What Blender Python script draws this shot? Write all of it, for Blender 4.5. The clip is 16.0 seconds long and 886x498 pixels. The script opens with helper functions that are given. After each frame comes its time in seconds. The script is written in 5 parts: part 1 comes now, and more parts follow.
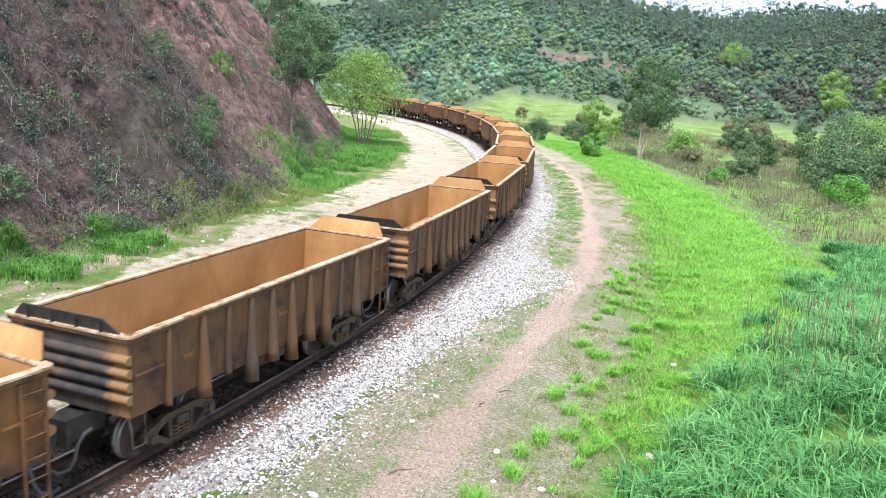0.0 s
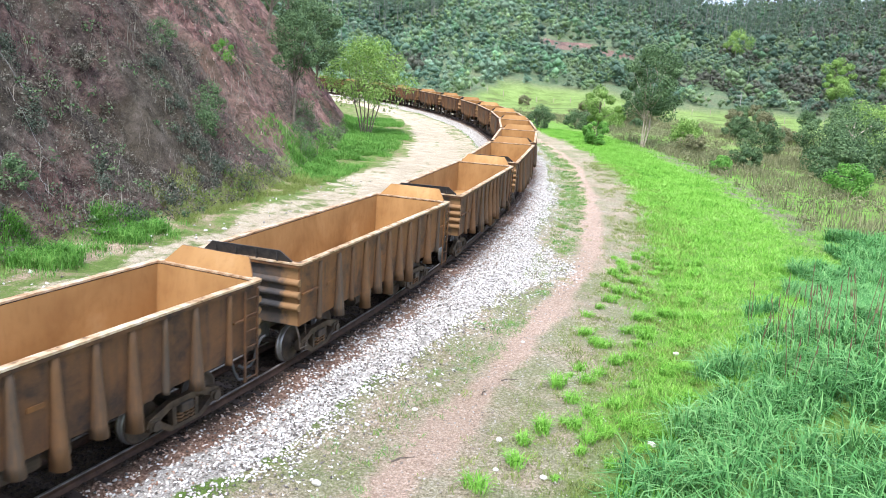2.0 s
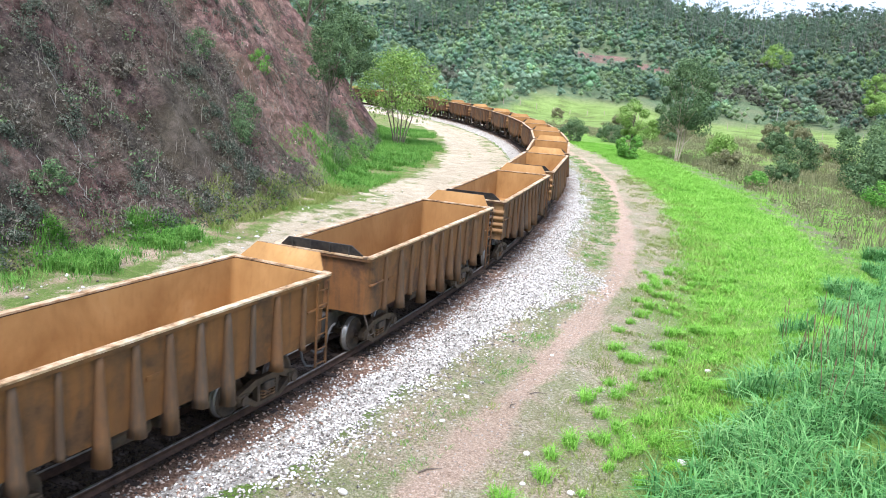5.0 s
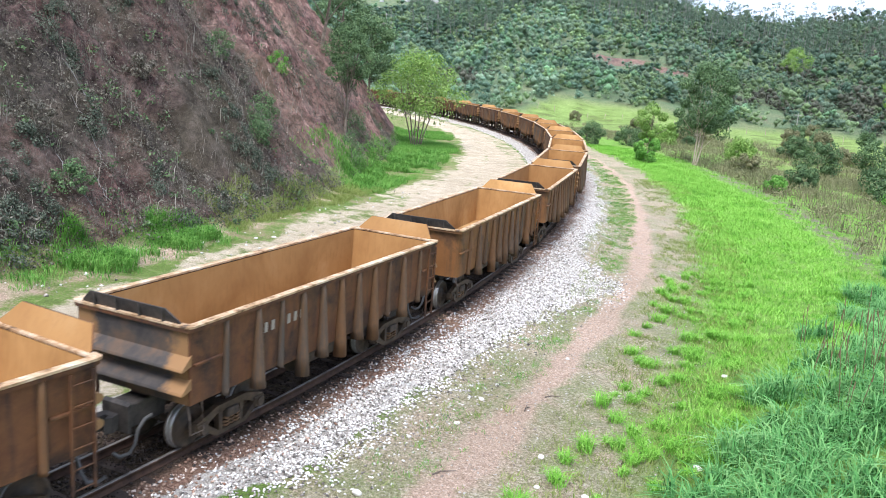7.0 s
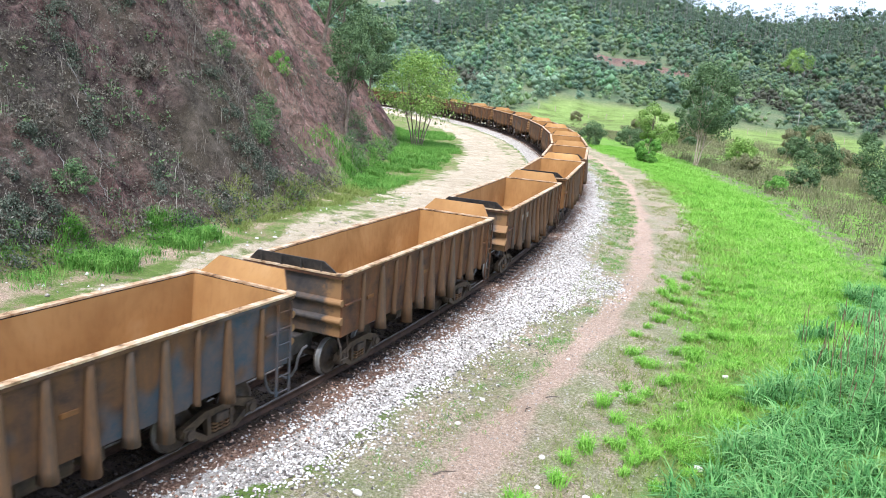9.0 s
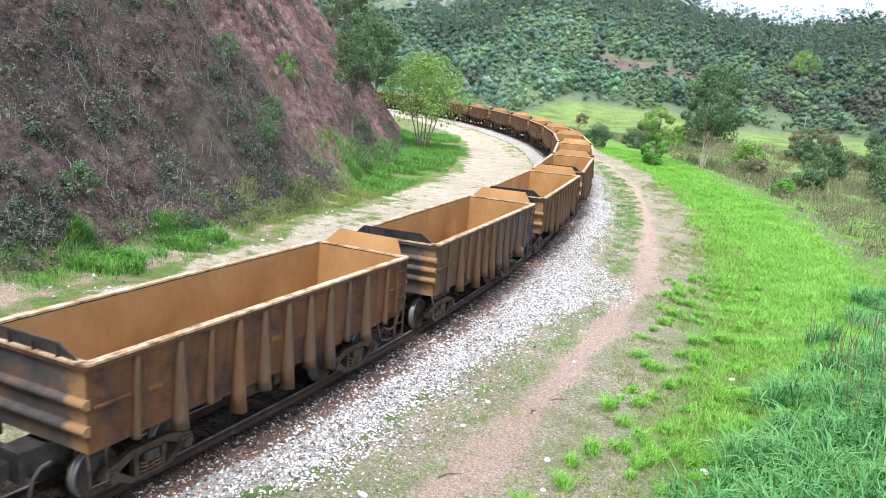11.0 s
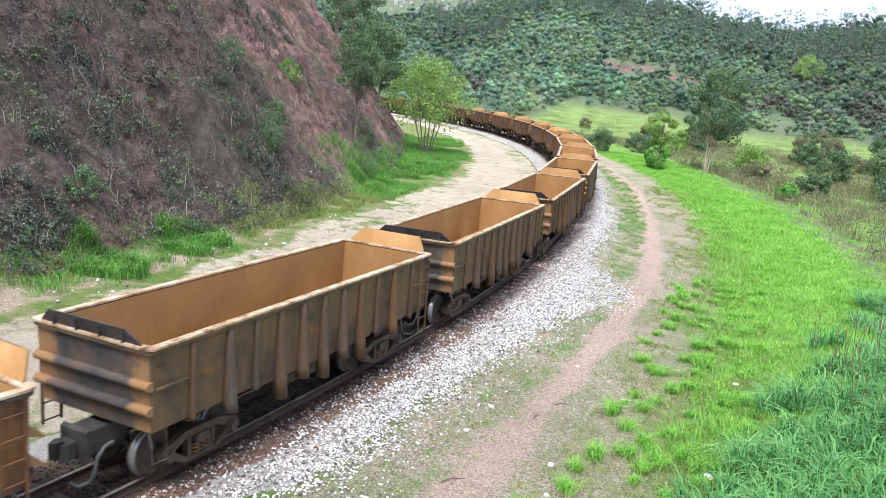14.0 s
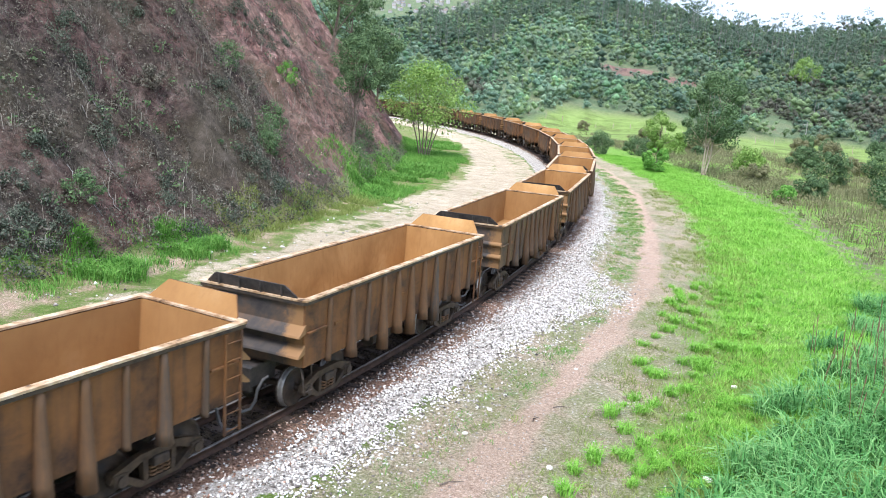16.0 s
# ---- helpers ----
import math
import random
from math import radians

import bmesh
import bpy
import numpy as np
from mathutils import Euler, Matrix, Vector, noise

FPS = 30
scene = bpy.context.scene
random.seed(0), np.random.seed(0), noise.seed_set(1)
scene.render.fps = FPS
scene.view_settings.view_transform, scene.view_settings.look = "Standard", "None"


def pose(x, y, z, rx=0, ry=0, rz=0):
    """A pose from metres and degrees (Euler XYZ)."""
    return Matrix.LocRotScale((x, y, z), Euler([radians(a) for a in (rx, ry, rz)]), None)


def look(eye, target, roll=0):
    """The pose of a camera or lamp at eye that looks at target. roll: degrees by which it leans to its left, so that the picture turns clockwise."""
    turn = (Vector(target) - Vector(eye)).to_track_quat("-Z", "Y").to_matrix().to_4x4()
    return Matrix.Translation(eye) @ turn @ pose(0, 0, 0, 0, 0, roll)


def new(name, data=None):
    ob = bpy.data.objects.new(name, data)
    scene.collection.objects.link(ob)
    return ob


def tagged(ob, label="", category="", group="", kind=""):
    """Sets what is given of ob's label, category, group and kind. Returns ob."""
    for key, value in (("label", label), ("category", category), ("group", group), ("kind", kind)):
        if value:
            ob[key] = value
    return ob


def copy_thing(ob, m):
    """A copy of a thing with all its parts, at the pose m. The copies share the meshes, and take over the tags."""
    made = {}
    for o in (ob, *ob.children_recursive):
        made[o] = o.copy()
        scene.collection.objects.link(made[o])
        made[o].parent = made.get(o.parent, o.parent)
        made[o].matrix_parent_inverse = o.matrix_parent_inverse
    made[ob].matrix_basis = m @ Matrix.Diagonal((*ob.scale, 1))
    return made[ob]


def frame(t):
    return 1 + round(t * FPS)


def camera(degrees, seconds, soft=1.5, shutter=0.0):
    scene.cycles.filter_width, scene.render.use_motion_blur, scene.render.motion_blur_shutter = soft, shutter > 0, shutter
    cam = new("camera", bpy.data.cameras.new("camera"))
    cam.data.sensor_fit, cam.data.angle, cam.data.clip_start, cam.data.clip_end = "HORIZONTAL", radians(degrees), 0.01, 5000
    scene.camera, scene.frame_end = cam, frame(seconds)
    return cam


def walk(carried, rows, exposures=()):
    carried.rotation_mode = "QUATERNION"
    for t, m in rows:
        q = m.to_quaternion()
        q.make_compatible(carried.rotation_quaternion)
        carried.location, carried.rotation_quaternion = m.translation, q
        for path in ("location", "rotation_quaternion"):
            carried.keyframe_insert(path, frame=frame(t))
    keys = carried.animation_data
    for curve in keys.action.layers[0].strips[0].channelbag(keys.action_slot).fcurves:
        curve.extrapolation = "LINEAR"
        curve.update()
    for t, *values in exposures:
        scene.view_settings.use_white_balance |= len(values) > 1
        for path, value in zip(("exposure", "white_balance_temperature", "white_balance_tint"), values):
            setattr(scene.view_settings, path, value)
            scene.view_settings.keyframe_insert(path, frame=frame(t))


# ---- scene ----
# ---------------------------------------------------------------- camera
EYE = (0.0, 0.0, 7.13)
cam = camera(56.8, 16.0, soft=0.7, shutter=0.2)
PATH = [
    (0.0, 77.944, -3.517, -2.777), (0.5, 77.695, -3.571, -2.696), (1.0, 77.44, -3.611, -2.632),
    (1.5, 77.234, -3.555, -2.618), (2.0, 77.146, -3.489, -2.597), (2.5, 77.136, -3.429, -2.63),
    (3.0, 77.16, -3.589, -2.534), (3.5, 77.365, -3.7, -1.934), (4.0, 77.568, -3.787, -1.271),
    (6.5, 77.841, -4.305, 0.671), (7.0, 77.838, -4.311, 0.928), (7.5, 77.839, -4.296, 1.04),
    (8.0, 77.853, -4.299, 1.022), (8.5, 77.841, -4.31, 1.002), (9.0, 77.849, -4.339, 0.998),
    (11.5, 78.027, -4.268, 1.51), (12.0, 78.085, -4.223, 1.578), (12.5, 78.127, -4.234, 1.597),
    (13.0, 78.169, -4.219, 1.614), (13.5, 78.21, -4.234, 1.612), (14.0, 78.262, -4.264, 1.618),
    (14.5, 78.327, -4.256, 1.609), (15.0, 78.345, -4.246, 1.593), (15.5, 78.39, -4.267, 1.602),
    (16.0, 78.481, -4.227, 1.486)]
walk(cam, [(t, pose(*EYE, rx, ry, rz)) for t, rx, ry, rz in PATH],
     [(t, stops, 5950, 12) for t, stops in ((0.0, 1.24), (1.5, 1.25), (2.5, 1.2), (2.85, 0.9), (3.1, 0.88), (3.5, 1.06), (4.0, 1.18), (7.0, 1.12), (7.5, 1.04), (8.0, 1.13), (9.0, 1.15), (12.0, 1.17), (12.5, 1.2), (14.5, 1.06), (16.0, 1.14))])

# ---------------------------------------------------------------- sky and sun
SUN_AZ, SUN_EL = radians(199), radians(62)
world = bpy.data.worlds.new("overcast_sky")
scene.world = world
world.use_nodes = True
wt = world.node_tree
wt.nodes.clear()
w_out = wt.nodes.new("ShaderNodeOutputWorld")
w_bg = wt.nodes.new("ShaderNodeBackground")
w_sky = wt.nodes.new("ShaderNodeTexSky")
w_mix = wt.nodes.new("ShaderNodeMix")
w_sky.sky_type = "NISHITA"
w_sky.sun_disc = False
w_sky.sun_elevation, w_sky.sun_rotation = SUN_EL, SUN_AZ
w_sky.dust_density = 4.0
w_mix.data_type = "RGBA"
w_mix.inputs[0].default_value = 0.75          # cloud veil over the blue
w_mix.inputs[7].default_value = (7.7, 9.0, 10.9, 1)
wt.links.new(w_sky.outputs[0], w_mix.inputs[6])
wt.links.new(w_mix.outputs[2], w_bg.inputs[0])
w_bg.inputs[1].default_value = 0.092
wt.links.new(w_bg.outputs[0], w_out.inputs[0])

sun = new("sun", bpy.data.lights.new("sun", "SUN"))
sun.data.energy, sun.data.angle, sun.data.color = 2.4, radians(22), (1.0, 0.96, 0.9)
sun.matrix_world = look((math.sin(SUN_AZ) * math.cos(SUN_EL) * 50, math.cos(SUN_AZ) * math.cos(SUN_EL) * 50,
                         math.sin(SUN_EL) * 50), (0, 0, 0))


# ---------------------------------------------------------------- small node helpers
class Nodes:
    """A material under construction."""

    def __init__(self, name, rough=0.8, metal=0.0, spec=0.3):
        self.mat = bpy.data.materials.new(name)
        self.mat.use_nodes = True
        self.t = self.mat.node_tree
        self.bsdf = self.t.nodes["Principled BSDF"]
        self.bsdf.inputs["Roughness"].default_value = rough
        self.bsdf.inputs["Metallic"].default_value = metal
        self.bsdf.inputs["Specular IOR Level"].default_value = spec

    def node(self, kind, **values):
        n = self.t.nodes.new(kind)
        for k, v in values.items():
            n.inputs[k].default_value = v
        return n

    def link(self, a, b):
        self.t.links.new(a, b)

    def coords(self, kind="Object", scale=(1, 1, 1)):
        c = self.t.nodes.new("ShaderNodeTexCoord")
        m = self.t.nodes.new("ShaderNodeMapping")
        m.inputs["Scale"].default_value = scale
        self.link(c.outputs[kind], m.inputs[0])
        return m.outputs[0]

    def noise(self, scale, detail=4.0, rough=0.6, at=None, distort=0.0):
        n = self.node("ShaderNodeTexNoise", Scale=scale, Detail=detail, Roughness=rough, Distortion=distort)
        if at is not None:
            self.link(at, n.inputs["Vector"])
        return n.outputs["Fac"]

    def ramp(self, fac, *stops):
        r = self.t.nodes.new("ShaderNodeValToRGB")
        e = r.color_ramp.elements
        while len(e) < len(stops):
            e.new(0.5)
        for el, (p, c) in zip(e, stops):
            el.position = p
            el.color = (*c, 1) if len(c) == 3 else c
        self.link(fac, r.inputs[0])
        return r.outputs[0]

    def mix(self, fac, a, b, mode="MIX"):
        m = self.t.nodes.new("ShaderNodeMix")
        m.data_type, m.blend_type = "RGBA", mode
        for sock, v in ((m.inputs[0], fac), (m.inputs[6], a), (m.inputs[7], b)):
            if isinstance(v, (int, float)):
                sock.default_value = v
            elif isinstance(v, tuple):
                sock.default_value = (*v, 1)
            else:
                self.link(v, sock)
        return m.outputs[2]

    def math(self, op, a, b=0.0, clamp=False):
        m = self.t.nodes.new("ShaderNodeMath")
        m.operation, m.use_clamp = op, clamp
        for sock, v in ((m.inputs[0], a), (m.inputs[1], b)):
            if isinstance(v, (int, float)):
                sock.default_value = v
            else:
                self.link(v, sock)
        return m.outputs[0]

    def color(self, c):
        if isinstance(c, tuple):
            self.bsdf.inputs["Base Color"].default_value = (*c, 1)
        else:
            self.link(c, self.bsdf.inputs["Base Color"])
        return self

    def bump(self, height, strength=0.4, distance=0.02):
        b = self.node("ShaderNodeBump", Strength=strength, Distance=distance)
        self.link(height, b.inputs["Height"])
        self.link(b.outputs[0], self.bsdf.inputs["Normal"])
        return self

    def attr(self, name):
        a = self.t.nodes.new("ShaderNodeAttribute")
        a.attribute_name = name
        return a

    def random(self):
        return self.t.nodes.new("ShaderNodeObjectInfo").outputs["Random"]

    def island(self):
        return self.t.nodes.new("ShaderNodeNewGeometry").outputs["Random Per Island"]


# ---------------------------------------------------------------- materials
def wagon_paint(name, base, dark, dust, dust_amount, patch=None):
    """Ore-dusted, streaked steel paint, worn to grey primer in places."""
    n = Nodes(name, rough=0.72, spec=0.25)
    at = n.coords("Object")
    streaks = n.noise(1.0, 5, 0.65, n.coords("Object", (5.5, 5.5, 0.35)))
    big = n.noise(0.7, 4, 0.6, at, 0.6)
    fine = n.noise(38, 3, 0.7, at)
    c = n.mix(n.ramp(big, (0.46, (0, 0, 0)), (0.56, (1, 1, 1))), base, tuple(0.75 * k for k in dark))
    c = n.mix(n.ramp(streaks, (0.44, (0, 0, 0)), (0.64, (0.8, 0.8, 0.8))), c, dark)
    if patch:
        spot = n.noise(0.55, 3, 0.55, n.coords("Object", (1, 1, 0.7)))
        c = n.mix(n.ramp(spot, (0.52, (0, 0, 0)), (0.58, (1, 1, 1))), c, patch)
    dusty = n.noise(2.2, 6, 0.7, at)
    c = n.mix(n.math("MULTIPLY", n.ramp(dusty, (0.35, (0, 0, 0)), (0.65, (1, 1, 1))), dust_amount), c, dust)
    c = n.mix(n.ramp(fine, (0.55, (0, 0, 0)), (0.8, (0.35, 0.35, 0.35))), c, dust)
    n.color(c)
    n.bump(n.math("ADD", n.math("MULTIPLY", fine, 0.3), n.noise(6, 3, 0.6, at)), 0.25, 0.01)
    return n.mat


DUST = (0.27, 0.12, 0.041)


def rib_paint():
    """Ribs: dusted faces, each worn a little differently."""
    n = Nodes("paint_ribs", rough=0.75, spec=0.25)
    at = n.coords("Object")
    c = n.ramp(n.random(), (0.0, (0.135, 0.066, 0.030)), (0.3, (0.086, 0.051, 0.031)), (0.5, (0.073, 0.055, 0.042)), (0.75, (0.130, 0.066, 0.030)), (1.0, (0.066, 0.055, 0.047)))
    streak = n.noise(1.0, 5, 0.7, n.coords("Object", (9, 9, 0.8)))
    c = n.mix(n.ramp(streak, (0.45, (0, 0, 0)), (0.7, (1, 1, 1))), c, (0.155, 0.08, 0.034))
    c = n.mix(n.ramp(n.noise(3, 5, 0.7, at), (0.5, (0, 0, 0)), (0.75, (0.574, 0.574, 0.574))), c, (0.057, 0.041, 0.031))
    n.color(c).bump(n.noise(30, 4, 0.7, at), 0.25, 0.01)
    return n.mat


RIB_PAINT = rib_paint()
PAINT = {
    "ochre": wagon_paint("paint_ochre", (0.150, 0.066, 0.024), (0.055, 0.033, 0.024), DUST, 0.4),
    "umber": wagon_paint("paint_umber", (0.096, 0.046, 0.023), (0.036, 0.025, 0.022), DUST, 0.28),
    "rust": wagon_paint("paint_rust", (0.102, 0.041, 0.019), (0.036, 0.021, 0.018), DUST, 0.25),
    "olive": wagon_paint("paint_olive", (0.108, 0.07, 0.033), (0.052, 0.043, 0.033), DUST, 0.28),
    "blue": wagon_paint("paint_blue", (0.087, 0.045, 0.023), (0.040, 0.027, 0.024), DUST, 0.25, (0.037, 0.056, 0.074)),
    "orange": wagon_paint("paint_orange", (0.158, 0.067, 0.021), (0.072, 0.039, 0.021), DUST, 0.35)}


def end_paint():
    """End walls: grimy grey steel, rubbed to ochre dust towards the corners."""
    n = Nodes("paint_ends", rough=0.72, spec=0.25)
    at = n.coords("Object")
    c = n.ramp(n.noise(1.3, 5, 0.65, at), (0.36, (0.034, 0.032, 0.033)), (0.5, (0.062, 0.052, 0.047)), (0.64, (0.115, 0.074, 0.048)))
    xyz = n.t.nodes.new("ShaderNodeSeparateXYZ")
    n.link(at, xyz.inputs[0])
    corner = n.math("ADD", n.math("ABSOLUTE", xyz.outputs[1]), n.math("MULTIPLY", n.noise(2.2, 5, 0.7, at), 0.9))
    c = n.mix(n.ramp(n.math("SUBTRACT", corner, 0.85), (0.42, (0, 0, 0)), (0.62, (0.85, 0.85, 0.85))), c, (0.27, 0.145, 0.06))
    n.color(c).bump(n.noise(30, 3, 0.7, at), 0.3, 0.01)
    return n.mat


END_PAINT = end_paint()


def inner_dust():
    """Ochre ore dust that coats the inside of the wagons."""
    n = Nodes("ore_dust_lining", rough=0.9, spec=0.15)
    at = n.coords("Object")
    big = n.noise(0.6, 4, 0.6, at, 0.4)
    c = n.ramp(big, (0.3, (0.27, 0.138, 0.048)), (0.55, (0.4, 0.222, 0.083)), (0.75, (0.5, 0.315, 0.145)))
    tint = n.random()
    c = n.mix(n.math("MULTIPLY", tint, 0.7), c, (0.23, 0.115, 0.043))
    rub = n.noise(9, 5, 0.7, n.coords("Object", (1, 1, 0.25)))
    c = n.mix(n.ramp(rub, (0.5, (0, 0, 0)), (0.75, (0.4, 0.4, 0.4))), c, (0.2, 0.1, 0.042))
    n.color(c).bump(n.noise(25, 4, 0.7, at), 0.3, 0.01)
    return n.mat


def rim_dust():
    """Spilled ore on the flat rim, rubbed through to steel in patches."""
    n = Nodes("rim_dust", rough=0.85, spec=0.2)
    at = n.coords("Object")
    c = n.ramp(n.noise(2.6, 6, 0.72, at), (0.35, (0.1, 0.065, 0.042)), (0.41, (0.31, 0.185, 0.095)), (0.5, (0.45, 0.31, 0.19)), (0.68, (0.64, 0.52, 0.4)))
    c = n.mix(n.ramp(n.noise(14, 4, 0.7, at), (0.54, (0, 0, 0)), (0.68, (0.6, 0.6, 0.6))), c, (0.2, 0.11, 0.055))
    n.color(c).bump(n.noise(18, 4, 0.7, at), 0.8, 0.03)
    return n.mat


def dark_steel(name="grimy_steel", a=(0.035, 0.03, 0.027), b=(0.11, 0.075, 0.05), rough=0.7, metal=0.25):
    n = Nodes(name, rough=rough, metal=metal)
    at = n.coords("Object")
    n.color(n.ramp(n.noise(4, 5, 0.7, at), (0.35, a), (0.7, b)))
    n.bump(n.noise(40, 3, 0.6, at), 0.3, 0.006)
    return n.mat


LINING, RIM, STEEL = inner_dust(), rim_dust(), dark_steel()
CAST = dark_steel("cast_steel", (0.034, 0.026, 0.021), (0.115, 0.076, 0.045))
GREY_STEEL = dark_steel("coupler_steel", (0.03, 0.028, 0.028), (0.095, 0.08, 0.07), 0.6)
TREAD = dark_steel("worn_tread", (0.2, 0.19, 0.18), (0.38, 0.36, 0.34), 0.35, 0.6)
RUST_RAIL = dark_steel("rail_rust", (0.038, 0.022, 0.016), (0.095, 0.05, 0.032), 0.8)
SLEEPER = dark_steel("sleeper_wood", (0.03, 0.021, 0.017), (0.085, 0.056, 0.042), 0.9, 0.0)
RAIL_HEAD = dark_steel("rail_head", (0.14, 0.12, 0.11), (0.3, 0.27, 0.25), 0.4)
SPRING = dark_steel("spring_rust", (0.12, 0.07, 0.04), (0.28, 0.16, 0.085), 0.8)
LETTER = Nodes("stencil_paint", rough=0.8).color((0.27, 0.23, 0.19)).mat
HOSE = Nodes("rubber_hose", rough=0.6).color((0.09, 0.085, 0.085)).mat


def ground_material():
    """Soil, trodden path, pale road, red cut bank and turf, by the zones of the sheet."""
    n = Nodes("ground_soil", rough=0.95, spec=0.1)
    at = n.coords("Object")
    za = n.t.nodes.new("ShaderNodeSeparateColor")
    n.link(n.attr("zone").outputs["Color"], za.inputs[0])
    zb = n.t.nodes.new("ShaderNodeSeparateColor")
    n.link(n.attr("zone_two").outputs["Color"], zb.inputs[0])
    fine, mid, big = n.noise(14, 6, 0.7, at), n.noise(1.3, 6, 0.65, at), n.noise(0.16, 5, 0.6, at)
    zd = n.t.nodes.new("ShaderNodeSeparateColor")
    n.link(n.attr("zone_four").outputs["Color"], zd.inputs[0])
    turf = n.ramp(mid, (0.3, (0.10, 0.15, 0.035)), (0.5, (0.14, 0.23, 0.045)), (0.7, (0.22, 0.27, 0.07)))
    lush = n.ramp(mid, (0.3, (0.1, 0.21, 0.035)), (0.55, (0.17, 0.32, 0.05)), (0.8, (0.27, 0.4, 0.1)))
    dry = n.ramp(fine, (0.3, (0.2, 0.14, 0.09)), (0.6, (0.33, 0.25, 0.17)), (0.8, (0.42, 0.36, 0.26)))
    turf = n.mix(n.ramp(n.math("ADD", n.math("MULTIPLY", fine, 0.45), n.math("MULTIPLY", mid, 0.6)), (0.5, (0, 0, 0)), (0.62, (1, 1, 1))), turf, dry)
    pasture = n.ramp(n.math("ADD", n.math("MULTIPLY", big, 0.7), n.math("MULTIPLY", mid, 0.3)), (0.36, (0.11, 0.12, 0.045)), (0.48, (0.15, 0.22, 0.055)), (0.6, (0.2, 0.31, 0.075)))
    lush = n.mix(zd.outputs[2], lush, pasture)
    c = n.mix(za.outputs[1], turf, lush)
    c = n.mix(n.math("MULTIPLY", zd.outputs[1], n.ramp(mid, (0.35, (0, 0, 0)), (0.6, (1, 1, 1)))), c, n.ramp(fine, (0.3, (0.11, 0.09, 0.075)), (0.7, (0.24, 0.21, 0.18))))
    zc = n.t.nodes.new("ShaderNodeSeparateColor")
    n.link(n.attr("zone_three").outputs["Color"], zc.inputs[0])
    litter = n.ramp(mid, (0.3, (0.06, 0.095, 0.05)), (0.6, (0.12, 0.165, 0.09)), (0.8, (0.18, 0.18, 0.11)))
    c = n.mix(zc.outputs[0], c, litter)
    thin = n.ramp(fine, (0.34, (0.18, 0.155, 0.092)), (0.5, (0.34, 0.295, 0.195)), (0.68, (0.6, 0.54, 0.44)))
    c = n.mix(n.math("MULTIPLY", zc.outputs[1], 1.2, True), c, thin)
    dirt = n.ramp(fine, (0.34, (0.3, 0.2, 0.145)), (0.52, (0.5, 0.36, 0.275)), (0.7, (0.66, 0.53, 0.43)))
    edge = n.math("ADD", n.math("MULTIPLY", mid, 0.9), n.math("MULTIPLY", fine, 0.5))
    d_mask = n.ramp(n.math("ADD", za.outputs[0], n.math("SUBTRACT", edge, 0.7)), (0.34, (0, 0, 0)), (0.78, (1, 1, 1)))
    c = n.mix(d_mask, c, dirt)
    road = n.ramp(n.math("ADD", n.math("MULTIPLY", fine, 0.5), n.math("MULTIPLY", mid, 0.5)),
                  (0.3, (0.32, 0.245, 0.17)), (0.5, (0.5, 0.41, 0.3)), (0.7, (0.66, 0.59, 0.47)))
    r_mask = n.ramp(n.math("ADD", zb.outputs[0], n.math("SUBTRACT", edge, 0.7)), (0.4, (0, 0, 0)), (0.6, (1, 1, 1)))
    c = n.mix(r_mask, c, road)
    vein = n.noise(0.9, 7, 0.7, n.coords("Object", (1, 1, 0.5)), 0.5)
    red = n.mix(zd.outputs[0], n.ramp(vein, (0.3, (0.011, 0.0102, 0.0098)), (0.5, (0.035, 0.031, 0.0285)), (0.7, (0.092, 0.08, 0.071))),
                n.ramp(vein, (0.3, (0.075, 0.038, 0.035)), (0.5, (0.19, 0.1, 0.09)), (0.7, (0.35, 0.225, 0.2))))
    grit = n.ramp(n.noise(5, 6, 0.75, at), (0.4, (0, 0, 0)), (0.62, (1, 1, 1)))
    dead = n.ramp(n.noise(0.35, 5, 0.65, at), (0.4, (0, 0, 0)), (0.62, (1, 1, 1)))
    c_bank = n.mix(n.math("MULTIPLY", grit, n.math("ADD", n.math("MULTIPLY", dead, 0.75), 0.2)), red, (0.1, 0.083, 0.074))
    # Random blotches, darker and paler than the bank's base colour.
    mottle = n.ramp(n.noise(1.7, 7, 0.78, at, 0.4), (0.38, (0.36, 0.345, 0.345)), (0.5, (1.05, 1.03, 1.03)), (0.64, (1.8, 1.7, 1.64)))
    c_bank = n.mix(1.0, c_bank, mottle, "MULTIPLY")
    b_mask = n.ramp(n.math("ADD", za.outputs[2], n.math("SUBTRACT", edge, 0.7)), (0.45, (0, 0, 0)), (0.6, (1, 1, 1)))
    c = n.mix(b_mask, c, c_bank)
    # Oily grime, with the shade under the wagons put into its colour.
    grime_shade = n.ramp(fine, (0.35, (0.022, 0.016, 0.014)), (0.6, (0.06, 0.04, 0.032)), (0.8, (0.13, 0.09, 0.075)))
    rusty = n.ramp(fine, (0.32, (0.13, 0.075, 0.055)), (0.55, (0.28, 0.17, 0.125)), (0.75, (0.44, 0.32, 0.25)))
    c = n.mix(zc.outputs[2], c, rusty)
    c = n.mix(zb.outputs[1], c, grime_shade)
    gravel = n.ramp(n.noise(22, 3, 0.8, at), (0.3, (0.24, 0.205, 0.18)), (0.5, (0.47, 0.43, 0.39)), (0.7, (0.66, 0.62, 0.57)))
    g_mask = n.ramp(n.math("ADD", zb.outputs[2], n.math("SUBTRACT", edge, 0.7)), (0.42, (0, 0, 0)), (0.58, (1, 1, 1)))
    c = n.mix(g_mask, c, gravel)
    c = n.mix(n.ramp(big, (0.4, (0, 0, 0)), (0.7, (0.3, 0.3, 0.3))), c, (0.25, 0.2, 0.12))
